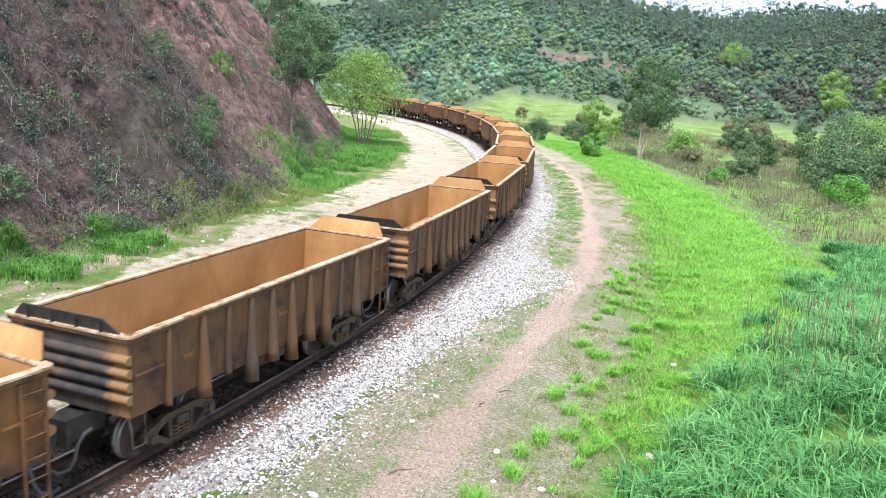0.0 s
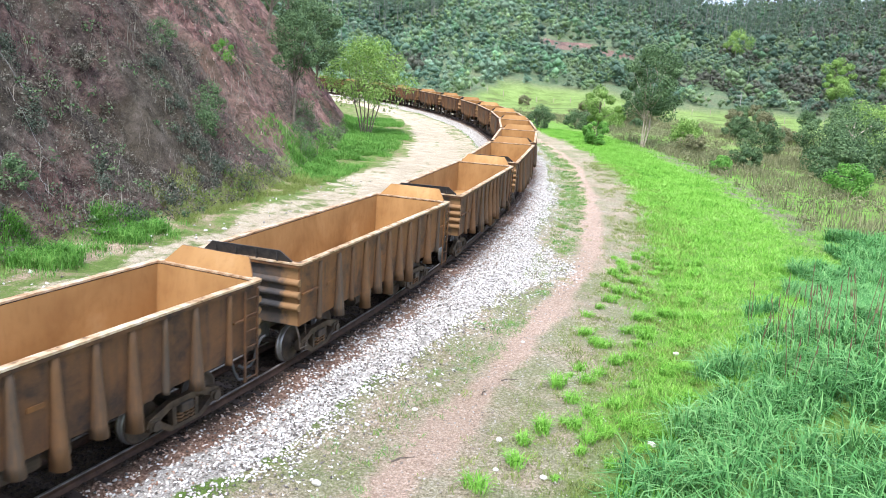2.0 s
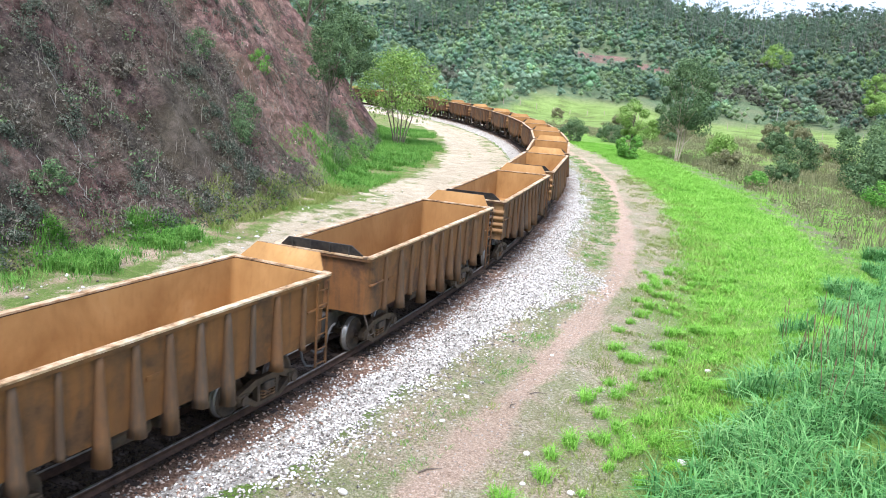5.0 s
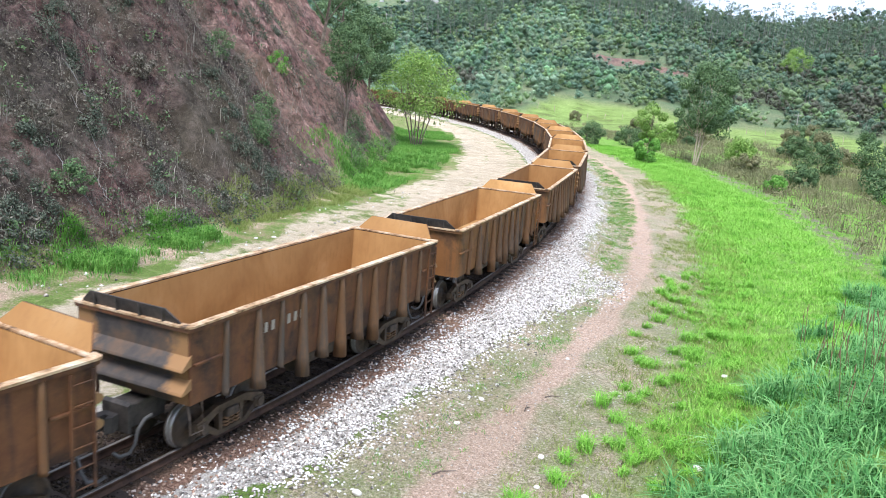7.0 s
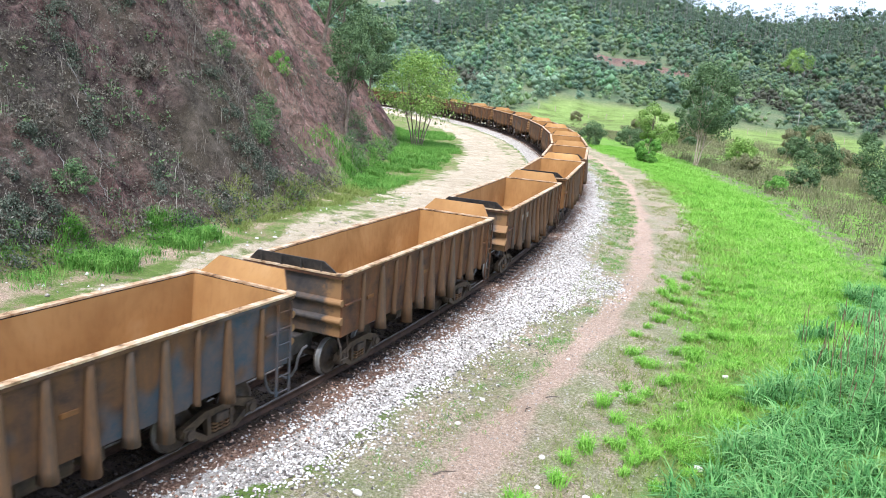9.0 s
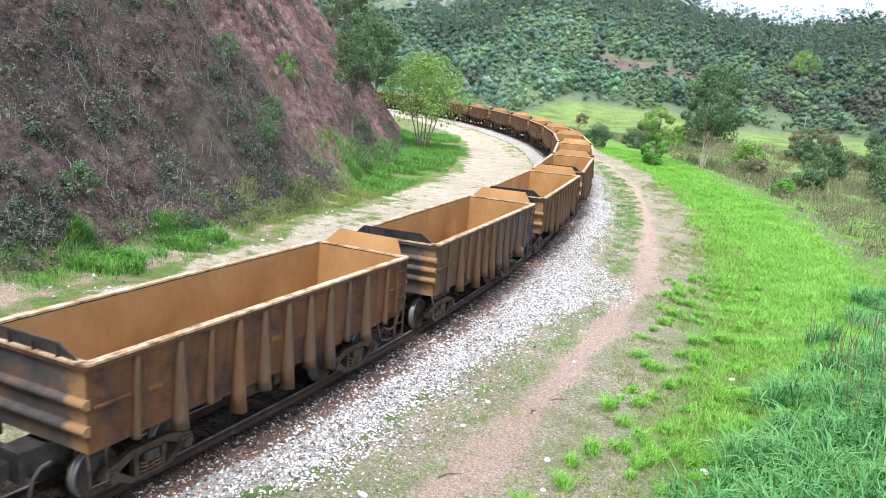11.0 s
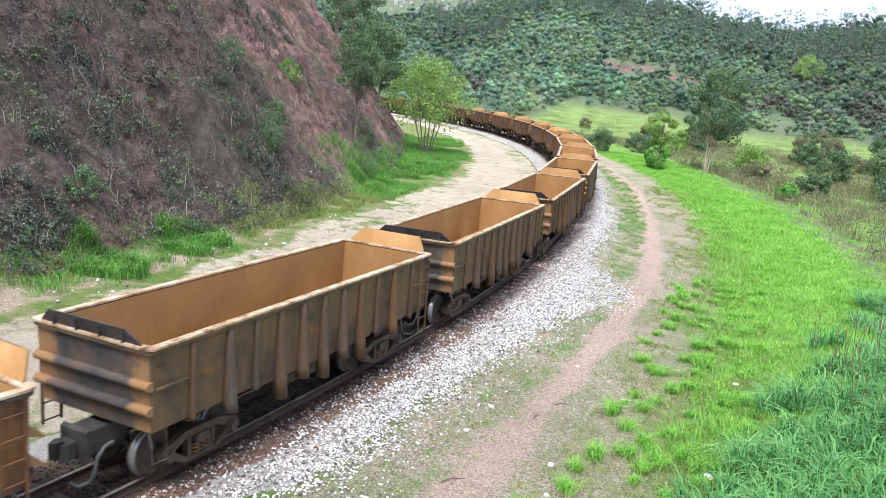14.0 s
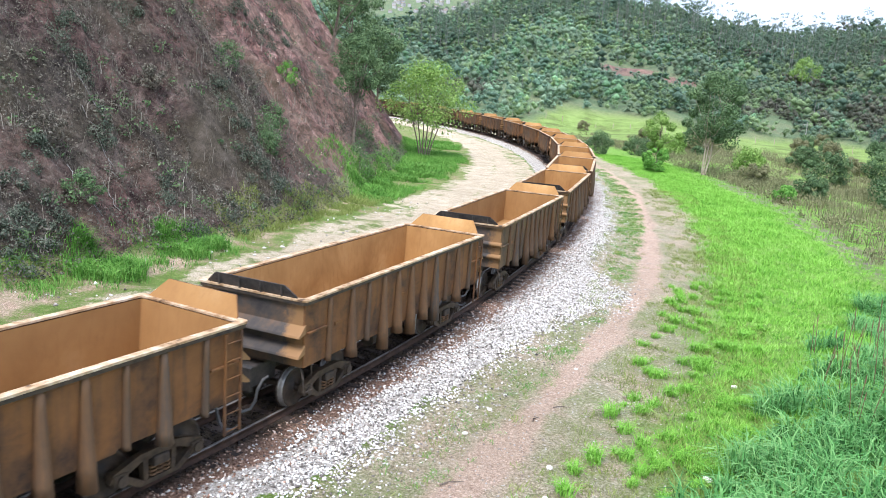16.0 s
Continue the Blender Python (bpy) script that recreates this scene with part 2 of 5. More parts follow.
    speck = n.ramp(n.noise(34, 3, 0.75, at), (0.36, (0.66, 0.64, 0.62)), (0.5, (1.12, 1.12, 1.12)), (0.64, (1.55, 1.53, 1.5)))
    c = n.mix(0.85, c, speck, "MULTIPLY")
    n.color(c)
    n.bump(n.math("ADD", n.math("MULTIPLY", n.noise(9, 7, 0.75, at), 1.0), n.math("MULTIPLY", n.noise(40, 3, 0.7, at), 0.4)), 1.0, 0.14)
    return n.mat


def leaf_material(name, low, mid, high, rough=0.72, scale=0.35, tint=False, fine=0.0):
    n = Nodes(name, rough=rough, spec=0.12)
    at = n.coords("Object")
    f = n.math("ADD", n.math("MULTIPLY", n.island(), 0.45), n.math("MULTIPLY", n.noise(scale, 4, 0.6, at), 0.6))
    if fine:
        leafy = n.noise(fine, 4, 0.7, at)
        f = n.math("ADD", n.math("MULTIPLY", f, 0.5), n.math("MULTIPLY", leafy, 0.5))
        n.bump(leafy, 1.0, 0.8)
    c = n.ramp(f, (0.25, low), (0.5, mid), (0.8, high))
    if tint:
        c = n.mix(1.0, c, n.attr("leaf_tone").outputs["Color"], "MULTIPLY")
    n.color(c)
    tr = n.t.nodes.new("ShaderNodeBsdfTranslucent")
    n.link(c, tr.inputs[0])
    mx = n.t.nodes.new("ShaderNodeMixShader")
    mx.inputs[0].default_value = 0.25
    n.link(n.bsdf.outputs[0], mx.inputs[1])
    n.link(tr.outputs[0], mx.inputs[2])
    n.link(mx.outputs[0], n.t.nodes["Material Output"].inputs[0])
    return n.mat


def stone_material(name, stops):
    n = Nodes(name, rough=0.9, spec=0.2)
    at = n.coords("Object")
    f = n.math("ADD", n.math("MULTIPLY", n.island(), 0.75), n.math("MULTIPLY", n.noise(30, 3, 0.6, at), 0.3))
    n.color(n.ramp(f, *stops))
    n.bump(n.noise(60, 3, 0.6, at), 0.3, 0.01)
    return n.mat


GROUND = ground_material()
STONE_WHITE = stone_material("pale_ballast", ((0.12, (0.055, 0.047, 0.042)), (0.34, (0.28, 0.245, 0.215)), (0.56, (0.58, 0.54, 0.495)), (0.9, (0.84, 0.81, 0.77))))
STONE_TAN = stone_material("tan_stones", ((0.1, (0.2, 0.155, 0.12)), (0.5, (0.38, 0.32, 0.27)), (0.9, (0.6, 0.56, 0.51))))
# Oil stain plus painted shade for stones lying under the wagons.
STONE_OILY_SHADE = stone_material("oily_ballast", ((0.1, (0.016, 0.012, 0.01)), (0.6, (0.05, 0.036, 0.03)), (1.0, (0.11, 0.085, 0.07))))
STONE_BROWN = stone_material("rusty_ballast", ((0.1, (0.085, 0.045, 0.032)), (0.4, (0.25, 0.145, 0.1)), (0.7, (0.43, 0.29, 0.215)), (1.0, (0.68, 0.6, 0.53))))
LEAF_LUSH = leaf_material("lush_blades", (0.06, 0.16, 0.03), (0.12, 0.29, 0.045), (0.24, 0.42, 0.1))
LEAF_LIME = leaf_material("lime_turf", (0.1, 0.25, 0.032), (0.21, 0.46, 0.052), (0.4, 0.62, 0.15), scale=0.5)
LEAF_DEEP = leaf_material("tall_grass", (0.045, 0.14, 0.04), (0.115, 0.31, 0.085), (0.27, 0.47, 0.175))
LEAF_BRUSH = leaf_material("valley_brush", (0.11, 0.11, 0.06), (0.2, 0.2, 0.1), (0.33, 0.3, 0.17))
LEAF_DRY = leaf_material("dry_scrub", (0.055, 0.047, 0.037), (0.125, 0.112, 0.088), (0.26, 0.235, 0.19))
LEAF_PALE = leaf_material("dead_twigs", (0.13, 0.11, 0.09), (0.24, 0.21, 0.175), (0.42, 0.38, 0.32))
LEAF_DULL = leaf_material("dull_leaves", (0.036, 0.045, 0.033), (0.08, 0.1, 0.07), (0.19, 0.21, 0.155))
LEAF_TREE = leaf_material("tree_leaves", (0.042, 0.075, 0.036), (0.095, 0.155, 0.068), (0.2, 0.285, 0.13))
LEAF_LIGHT = leaf_material("light_leaves", (0.11, 0.2, 0.045), (0.21, 0.34, 0.075), (0.35, 0.47, 0.15))
# Distance haze is mixed into these leaf colours: bluer, with lifted darks.
LEAF_WOOD_HAZY = leaf_material("hazy_wood_leaves", (0.085, 0.13, 0.09), (0.15, 0.21, 0.14), (0.26, 0.35, 0.225), scale=0.16, tint=True, fine=1.5)
LEAF_OLIVE = leaf_material("olive_tufts", (0.12, 0.16, 0.04), (0.22, 0.28, 0.07), (0.36, 0.38, 0.14))
BARK = dark_steel("bark", (0.1, 0.075, 0.055), (0.26, 0.21, 0.17), 0.9, 0.0)
BARK_GREY = dark_steel("grey_bark", (0.16, 0.15, 0.14), (0.34, 0.32, 0.3), 0.9, 0.0)
BARK_PALE = dark_steel("pale_bark", (0.35, 0.25, 0.19), (0.6, 0.5, 0.42), 0.9, 0.0)


# ---------------------------------------------------------------- mesh helpers
def mesh_from(name, verts, faces, mat, smooth=False):
    """A mesh from arrays of vertices and of faces with 3 or 4 corners."""
    verts, faces = np.asarray(verts, dtype=np.float32), np.asarray(faces, dtype=np.int32)
    me = bpy.data.meshes.new(name)
    k = faces.shape[1]
    me.vertices.add(len(verts))
    me.vertices.foreach_set("co", verts.ravel())
    me.loops.add(faces.size)
    me.loops.foreach_set("vertex_index", faces.ravel())
    me.polygons.add(len(faces))
    me.polygons.foreach_set("loop_start", np.arange(0, faces.size, k, dtype=np.int32))
    if smooth:
        me.polygons.foreach_set("use_smooth", np.ones(len(faces), dtype=bool))
    me.update(calc_edges=True)
    me.validate()
    me.materials.append(mat)
    return me


def box(bm, x0, x1, y0, y1, z0, z1, bevel=0.0):
    r = bmesh.ops.create_cube(bm, size=1.0)
    vs = r["verts"]
    for v in vs:
        v.co = Vector(((x0 + x1) / 2 + v.co.x * (x1 - x0), (y0 + y1) / 2 + v.co.y * (y1 - y0), (z0 + z1) / 2 + v.co.z * (z1 - z0)))
    if bevel:
        es = list({e for v in vs for e in v.link_edges})
        bmesh.ops.bevel(bm, geom=es, offset=bevel, segments=2, affect="EDGES", profile=0.5)


def rod(bm, a, b, r, n=8, r2=None):
    """A round bar from a to b."""
    a, b = Vector(a), Vector(b)
    d = b - a
    m = Matrix.Translation((a + b) / 2) @ d.to_track_quat("Z", "Y").to_matrix().to_4x4()
    bmesh.ops.create_cone(bm, cap_ends=True, segments=n, radius1=r, radius2=r if r2 is None else r2, depth=d.length, matrix=m)


def prism(bm, outline, axis, a, b):
    """An outline in the plane across axis (0 x, 1 y, 2 z), drawn out from a to b."""
    def at(u, v, w):
        return {0: (w, u, v), 1: (u, w, v), 2: (u, v, w)}[axis]
    lo = [bm.verts.new(at(u, v, a)) for u, v in outline]
    hi = [bm.verts.new(at(u, v, b)) for u, v in outline]
    k = len(outline)
    fs = [bm.faces.new(lo), bm.faces.new(hi)]
    fs += [bm.faces.new((lo[i], lo[(i + 1) % k], hi[(i + 1) % k], hi[i])) for i in range(k)]
    bmesh.ops.recalc_face_normals(bm, faces=fs)


def tube(bm, pts, r, n=6):
    """A bent round bar through the points."""
    rings = []
    for i, p in enumerate(pts):
        d = (Vector(pts[min(i + 1, len(pts) - 1)]) - Vector(pts[max(i - 1, 0)])).normalized()
        side = d.cross(Vector((0.31, 0.12, 0.94))).normalized()
        up = side.cross(d)
        rings.append([bm.verts.new(Vector(p) + (side * math.cos(a) + up * math.sin(a)) * r)
                      for a in (2 * math.pi * j / n for j in range(n))])
    fs = []
    for q, w in zip(rings, rings[1:]):
        fs += [bm.faces.new((q[j], q[(j + 1) % n], w[(j + 1) % n], w[j])) for j in range(n)]
    fs += [bm.faces.new(rings[0]), bm.faces.new(rings[-1])]
    bmesh.ops.recalc_face_normals(bm, faces=fs)


def part(name, bm, mats, parent=None, label="", smooth=False):
    """Links a bmesh as one mesh object under a thing or a part."""
    me = bpy.data.meshes.new(name)
    bm.to_mesh(me)
    bm.free()
    for m in mats if isinstance(mats, (list, tuple)) else (mats,):
        me.materials.append(m)
    if smooth:
        me.polygons.foreach_set("use_smooth", np.ones(len(me.polygons), dtype=bool))
    ob = new(name, me)
    ob.parent = parent
    return tagged(ob, label)


def shared(name, me, parent, m=None):
    ob = new(name, me)
    ob.parent = parent
    if m is not None:
        ob.matrix_basis = m
    return ob


# ---------------------------------------------------------------- lattice noise
TABLE = np.random.RandomState(5).rand(256, 256)


def value_noise(x, y):
    xi, yi = np.floor(x).astype(int), np.floor(y).astype(int)
    fx, fy = x - xi, y - yi
    fx, fy = fx * fx * (3 - 2 * fx), fy * fy * (3 - 2 * fy)
    a, b = TABLE[xi & 255, yi & 255], TABLE[(xi + 1) & 255, yi & 255]
    c, d = TABLE[xi & 255, (yi + 1) & 255], TABLE[(xi + 1) & 255, (yi + 1) & 255]
    return (a * (1 - fx) + b * fx) * (1 - fy) + (c * (1 - fx) + d * fx) * fy - 0.5


def fbm(x, y, octaves=4):
    return sum(value_noise(x * 2 ** k + 17 * k, y * 2 ** k + 31 * k) / 2 ** k for k in range(octaves))


def smooth(a, b, v):
    t = np.clip((v - a) / (b - a), 0, 1)
    return t * t * (3 - 2 * t)


# ---------------------------------------------------------------- the line of the track
STEP = 0.25
ARC = np.arange(-190, 300, STEP)
BEND = np.interp(ARC, (-40, 0, 20, 40, 60, 80, 100, 140), (0.00755, 0.00736, 0.00691, 0.00597, 0.00573, 0.00643, 0.00678, 0.00693))
ZERO = int(np.argmin(abs(ARC)))
TURN = np.cumsum(BEND) * STEP
TURN += -0.47124 - TURN[ZERO]
LINE_X, LINE_Y = np.cumsum(-np.sin(TURN)) * STEP, np.cumsum(np.cos(TURN)) * STEP
LINE_X += -6.192 - LINE_X[ZERO]
LINE_Y += 11.894 - LINE_Y[ZERO]


def on_track(s):
    """Place and heading of the centre line at s metres."""
    return np.interp(s, ARC, LINE_X), np.interp(s, ARC, LINE_Y), np.interp(s, ARC, TURN)


def beside(s, d):
    """The point d metres to the right of the track at s."""
    x, y, h = on_track(s)
    return x + d * np.cos(h), y + d * np.sin(h)


NEAR = slice(None, None, 4)


def track_coords(x, y):
    """Arc length and offset to the right of the track, for arrays of points."""
    x, y = np.asarray(x, float).ravel(), np.asarray(y, float).ravel()
    s, d = np.empty_like(x), np.empty_like(x)
    lx, ly, lt, la = LINE_X[NEAR], LINE_Y[NEAR], TURN[NEAR], ARC[NEAR]
    for i in range(0, len(x), 20000):
        k = slice(i, i + 20000)
        q = (x[k, None] - lx) ** 2 + (y[k, None] - ly) ** 2
        j = q.argmin(1)
        ex, ey = x[k] - lx[j], y[k] - ly[j]
        s[k] = la[j] - ex * np.sin(lt[j]) + ey * np.cos(lt[j])
        d[k] = ex * np.cos(lt[j]) + ey * np.sin(lt[j])
    return s, d


def foot_of_bank(s):
    return np.interp(s, (-60, 10, 28, 45, 66, 85, 140), (12, 12.2, 11.9, 14.0, 15.4, 15.6, 17))


def ballast_edge(s):
    """Outer edge of the pale ballast, with the spill at its widest."""
    return np.interp(s, (0, 13, 17.5, 20, 22, 24, 26, 37, 46, 65), (2.95, 3.05, 3.7, 4.5, 4.95, 4.3, 3.1, 2.95, 2.8, 2.9))


def road_edge(s):
    """Edge of the pale road towards the bank."""
    return np.interp(s, (5, 15, 20, 27, 39, 55, 72, 95), (10.1, 10.2, 10.7, 11.0, 10.65, 9.7, 9.2, 9.2))


def meadow_depth(x, y):
    """How far pasture reaches up the slope before the woods begin."""
    ang = np.arctan2(x, np.maximum(y, 1))
    return 2 + 22 * smooth(0.08, 0.12, ang) * (1 - smooth(0.24, 0.3, ang))


def start_of_woods(x, y):
    ang = np.arctan2(x, np.maximum(y, 1))
    return 205 + 40 * fbm(ang * 6 + 9, ang * 0 + 2.5, 2) + 30 * smooth(0.1, 0.5, ang)


def land(x, y, rough=True):
    """Height of the ground, with arc length and offset of the same points."""
    x, y = np.asarray(x, float).ravel(), np.asarray(y, float).ravel()
    s, d = track_coords(x, y)
    r = np.hypot(x, y)
    z = np.full_like(x, -0.42)
    # ballast shoulders
    z = np.where(abs(d) < 4.2, np.interp(d, (-3.0, -1.7, -1.2, 1.2, 1.9, 3.6, 4.2), (-0.45, -0.22, -0.175, -0.175, -0.22, -0.42, -0.45)), z)
    # right of the line: verge, field, the swell by the camera, the valley
    z += -0.35 * smooth(8, 18, d) - 0.8 * smooth(18, 34, d) * (r < 600)
    swell = smooth(8.0, 15, d) * (1 - smooth(16, 31, y)) * smooth(-30, -5, s + 20)
    z += 2.0 * swell
    z += smooth(14, 40, d) * fbm(x / 16, y / 16, 3) * 1.3
    # far slopes
    ang = np.arctan2(x, np.maximum(y, 1))
    start = start_of_woods(x, y)
    rise = np.clip((r - start) / 310, 0, 1.4)
    crest = np.interp(ang, (-0.5, -0.13, -0.02, 0.03, 0.07, 0.13, 0.20, 0.33, 0.6), (62, 43, 41, 50, 68, 66, 56, 51, 50))
    hill = (crest + 9 * fbm(ang * 9 + 3, r / 160, 3)) * np.where(rise < 1, rise ** 1.1, 1 - 0.1 * (rise - 1))
    hill += 112 * smooth(800, 1400, r) * (1 - smooth(0.02, 0.12, ang)) * (y > 0)
    z += np.where(y > -40, hill, 0) + np.where(y <= -40, smooth(60, 300, r) * 25, 0)
    # the cut bank left of the line
    over = -d - foot_of_bank(s)
    lump = fbm(x / 3.1 + 5, y / 3.1, 5) * 1.3 + fbm(s / 1.2, z * 0 + over / 6 + 3, 4) * 1.0 + fbm(s / 6.5, over / 9, 2) * 2.2
    lump -= 0.9 * abs(fbm(s / 1.7 + 2, over / 4.5, 3)) + 0.55 * abs(fbm(s / 0.8 + over * 0.25, over / 1.5 + 8, 3))
    bank = np.clip(over, 0, None) * 1.2
    bank = np.where(bank > 22, 22 + (bank - 22) * 0.15, bank)
    gate = np.where(d < 0, 1 - smooth(150, 230, r), 0.0)
    z += gate * (bank + smooth(0.3, 3, over) * (lump + 0.45 * fbm(x / 0.7, y / 0.7, 3)))
    z += gate * smooth(-2.5, 0.5, over) * 0.25
    if rough:
        calm = np.where(abs(d) < 2.0, 0.15, 1.0)
        z += calm * (fbm(x / 0.9, y / 0.9, 3) * 0.10 + fbm(x / 5, y / 5, 2) * 0.15) * (r < 180)
    return z, s, d


def spaced(stops):
    """Grid lines: (from, to, step) stretches, end to end."""
    return np.concatenate([np.arange(a, b, st) for a, b, st in stops])


SCARS = ((58, 300, 14, 10), (86, 238, 8, 4), (72, 288, 7, 5))      # bare red earth on the far slope


def build_ground():
    gx = spaced(((-2400, -400, 200), (-400, -120, 14), (-120, -32, 3), (-32, -25, 0.6), (-25, 26, 0.25), (26, 60, 0.8), (60, 160, 3), (160, 500, 12), (500, 2500, 200)))
    gy = spaced(((-1500, -200, 150), (-200, -20, 10), (-20, 6, 1.5), (6, 58, 0.25), (58, 110, 0.55), (110, 180, 1.5), (180, 640, 9), (640, 2600, 160)))
    x, y = np.meshgrid(gx, gy)
    z, s, d = land(x, y)
    nx, ny = len(gx), len(gy)
    i = (np.arange(ny - 1)[:, None] * nx + np.arange(nx - 1)).ravel()
    me = mesh_from("ground", np.column_stack((x.ravel(), y.ravel(), z)), np.column_stack((i, i + 1, i + nx + 1, i + nx)), GROUND, True)
    fx, fy = x.ravel(), y.ravel()
    r = np.hypot(fx, fy)
    over = -d - foot_of_bank(s)
    wob = fbm(fx / 2.5, fy / 2.5, 3)
    # trodden path and bare verge
    mid = np.interp(s, (5, 9.5, 13, 18.6, 25.4, 33, 46, 60), (5.05, 4.9, 4.97, 5.14, 5.4, 5.0, 4.8, 4.7))
    path = 1 - smooth(0.1, 0.95, abs(d - mid) + 0.35 * wob)
    patch = fbm(fx / 1.4 + 3, fy / 1.4, 3)
    bare = smooth(2.4, 3.2, d) * (1 - smooth(6.4, 9.0, d + 1.6 * wob)) * np.clip(0.7 + 0.7 * patch + 0.15 * smooth(9, 14, s) * smooth(5.6, 6.6, d), 0, 1)
    dirt = np.clip(np.maximum(path, bare * 0.5), 0, 1) * (s < 125)
    foot = smooth(-0.2, 0.6, -d - road_edge(s)) * (1 - smooth(-0.2, 1.0, over)) * (1 - smooth(36, 44, s))
    dirt = np.maximum(dirt, foot * np.clip(0.42 + 1.2 * patch, 0, 0.7))
    # a second worn track across the field
    track2 = (1 - smooth(0.5, 1.5, abs(d - 16.2 + wob * 1.2))) * smooth(30, 38, s) * (1 - smooth(72, 90, s))
    valley = smooth(24, 40, d + 14 * fbm(fx / 25, fy / 25, 3)) * (r < 400)
    woods = smooth(-4, 8, r - start_of_woods(fx, fy) - meadow_depth(fx, fy))
    meadow = smooth(128, 150, r + 20 * fbm(fx / 18, fy / 18, 2)) * smooth(0.06, 0.1, np.arctan2(fx, np.maximum(fy, 1)))
    lush = (1 - woods) * smooth(7.2, 9.0, d + wob) * (1 - valley * (1 - meadow) * (1 - smooth(-0.05, 0.35, fbm(fx / 30 + 4, fy / 30, 3))) * 0.9) * (1 - 0.8 * track2)
    bank = smooth(0.0, 1.2, over + wob) * (r < 210)
    for cx, cy, rx, ry in SCARS:
        bank = np.maximum(bank, 1 - smooth(0.7, 1.2, np.hypot((fx - cx) / rx, (fy - cy) / ry) + 0.5 * wob))
    ruddy = np.clip(np.interp(s, (0, 28, 42, 70), (0.0, 0.1, 0.8, 0.9)) + 0.9 * fbm(fx / 4, fy / 4, 3), 0, 1)
    road = smooth(2.6, 3.2, -d) * (1 - smooth(-0.8, 0.5, -d + 1.2 * wob - road_edge(s))) * 0.9
    worn = 1 - smooth(0.3, 1.0, np.minimum(abs(-d - 5.6), abs(-d - 7.6)) + 0.5 * wob)
    road = np.clip(road * (0.66 + 0.4 * worn + 0.25 * patch), 0, 1)
    # Oil and painted under-train shade, reaching further out on the left.
    grime_shade = 1 - smooth(0.7, 1.05, np.where(d < 0, -d * 0.62, d) + 0.3 * wob)
    rusty = 1 - smooth(1.5, 2.3, abs(d) + 0.6 * wob)
    edge = ballast_edge(s)
    gravel = smooth(1.1, 1.9, d + 0.5 * wob) * (1 - smooth(-0.9, -0.1, d - edge + 0.6 * wob))
    gravel = np.maximum(gravel, smooth(1.3, 1.8, -d) * (1 - smooth(2.4, 3.3, -d)) * 0.85)
    for name, cols in (("zone", (dirt, lush, bank)), ("zone_two", (road, grime_shade, gravel)), ("zone_three", (woods, bare, rusty)), ("zone_four", (ruddy, track2, meadow))):
        a = me.color_attributes.new(name, "FLOAT_COLOR", "POINT")
        a.data.foreach_set("color", np.column_stack((*cols, np.ones_like(d))).astype(np.float32).ravel())
    ob = new("ground", me)
    return tagged(ob, "rolling ground with red cut bank, pale road, path and turf", "ground", kind="structure")


ground = build_ground()


# ---------------------------------------------------------------- rails and sleepers
def build_rail(side):
    """A flat-bottomed rail along the curve."""
    profile = ((-0.035, 0.0), (0.035, 0.0), (0.035, -0.035), (0.009, -0.05), (0.009, -0.125), (0.065, -0.14), (0.065, -0.152),
               (-0.065, -0.152), (-0.065, -0.14), (-0.009, -0.125), (-0.009, -0.05), (-0.035, -0.035))
    ss = np.arange(-60, 190, 0.8)
    k = len(profile)
    v = []
    for u, w in profile:
        px, py = beside(ss, side * 0.535 + u)
        v.append(np.column_stack((px, py, np.full_like(px, w))))
    v = np.stack(v, 1).reshape(-1, 3)
    f = [(i * k + j, i * k + (j + 1) % k, (i + 1) * k + (j + 1) % k, (i + 1) * k + j) for i in range(len(ss) - 1) for j in range(k)]
    me = mesh_from("rail", v, f, RUST_RAIL)
    me.materials.append(RAIL_HEAD)
    head = np.array([1 if q % k == 0 else 0 for q in range(len(f))], dtype=np.int32)
    me.polygons.foreach_set("material_index", head)
    return tagged(new("rail", me), "rusty steel rail with a shiny running surface", "rail", "rails", "structure")


build_rail(1)
build_rail(-1)


def build_sleepers():
    bm = bmesh.new()
    box(bm, -1.0, 1.0, -0.11, 0.11, -0.30, -0.154, 0.012)
    first = tagged(part("sleeper", bm, SLEEPER), "dusty brown timber sleeper bedded in ballast", "sleeper", "sleepers under the rails")
    for i, s in enumerate(np.arange(-30, 120, 0.62)):
        x, y, h = on_track(s)
        m = pose(x, y, random.uniform(-0.012, 0.0), 0, 0, math.degrees(h) + random.uniform(-1.5, 1.5))
        if i == 0:
            first.matrix_basis = m
        else:
            copy_thing(first, m)


build_sleepers()


# ---------------------------------------------------------------- ore wagons
SIDE, TOP, SILL = 1.30, 2.66, 1.22      # shell: half width, rim, lower edge
BOGIE_X, AXLE_X, WHEEL_R = 3.2, 0.82, 0.44
PITCH = 11.3


def shell_outline(h, w, r, n=4):
    """A rectangle with rounded corners, anticlockwise."""
    pts = []
    for cx, cy, a0 in ((h - r, w - r, 0), (-h + r, w - r, 90), (-h + r, -w + r, 180), (h - r, -w + r, 270)):
        pts += [(cx + r * math.cos(radians(a0 + 90 * k / n)), cy + r * math.sin(radians(a0 + 90 * k / n))) for k in range(n + 1)]
    return pts


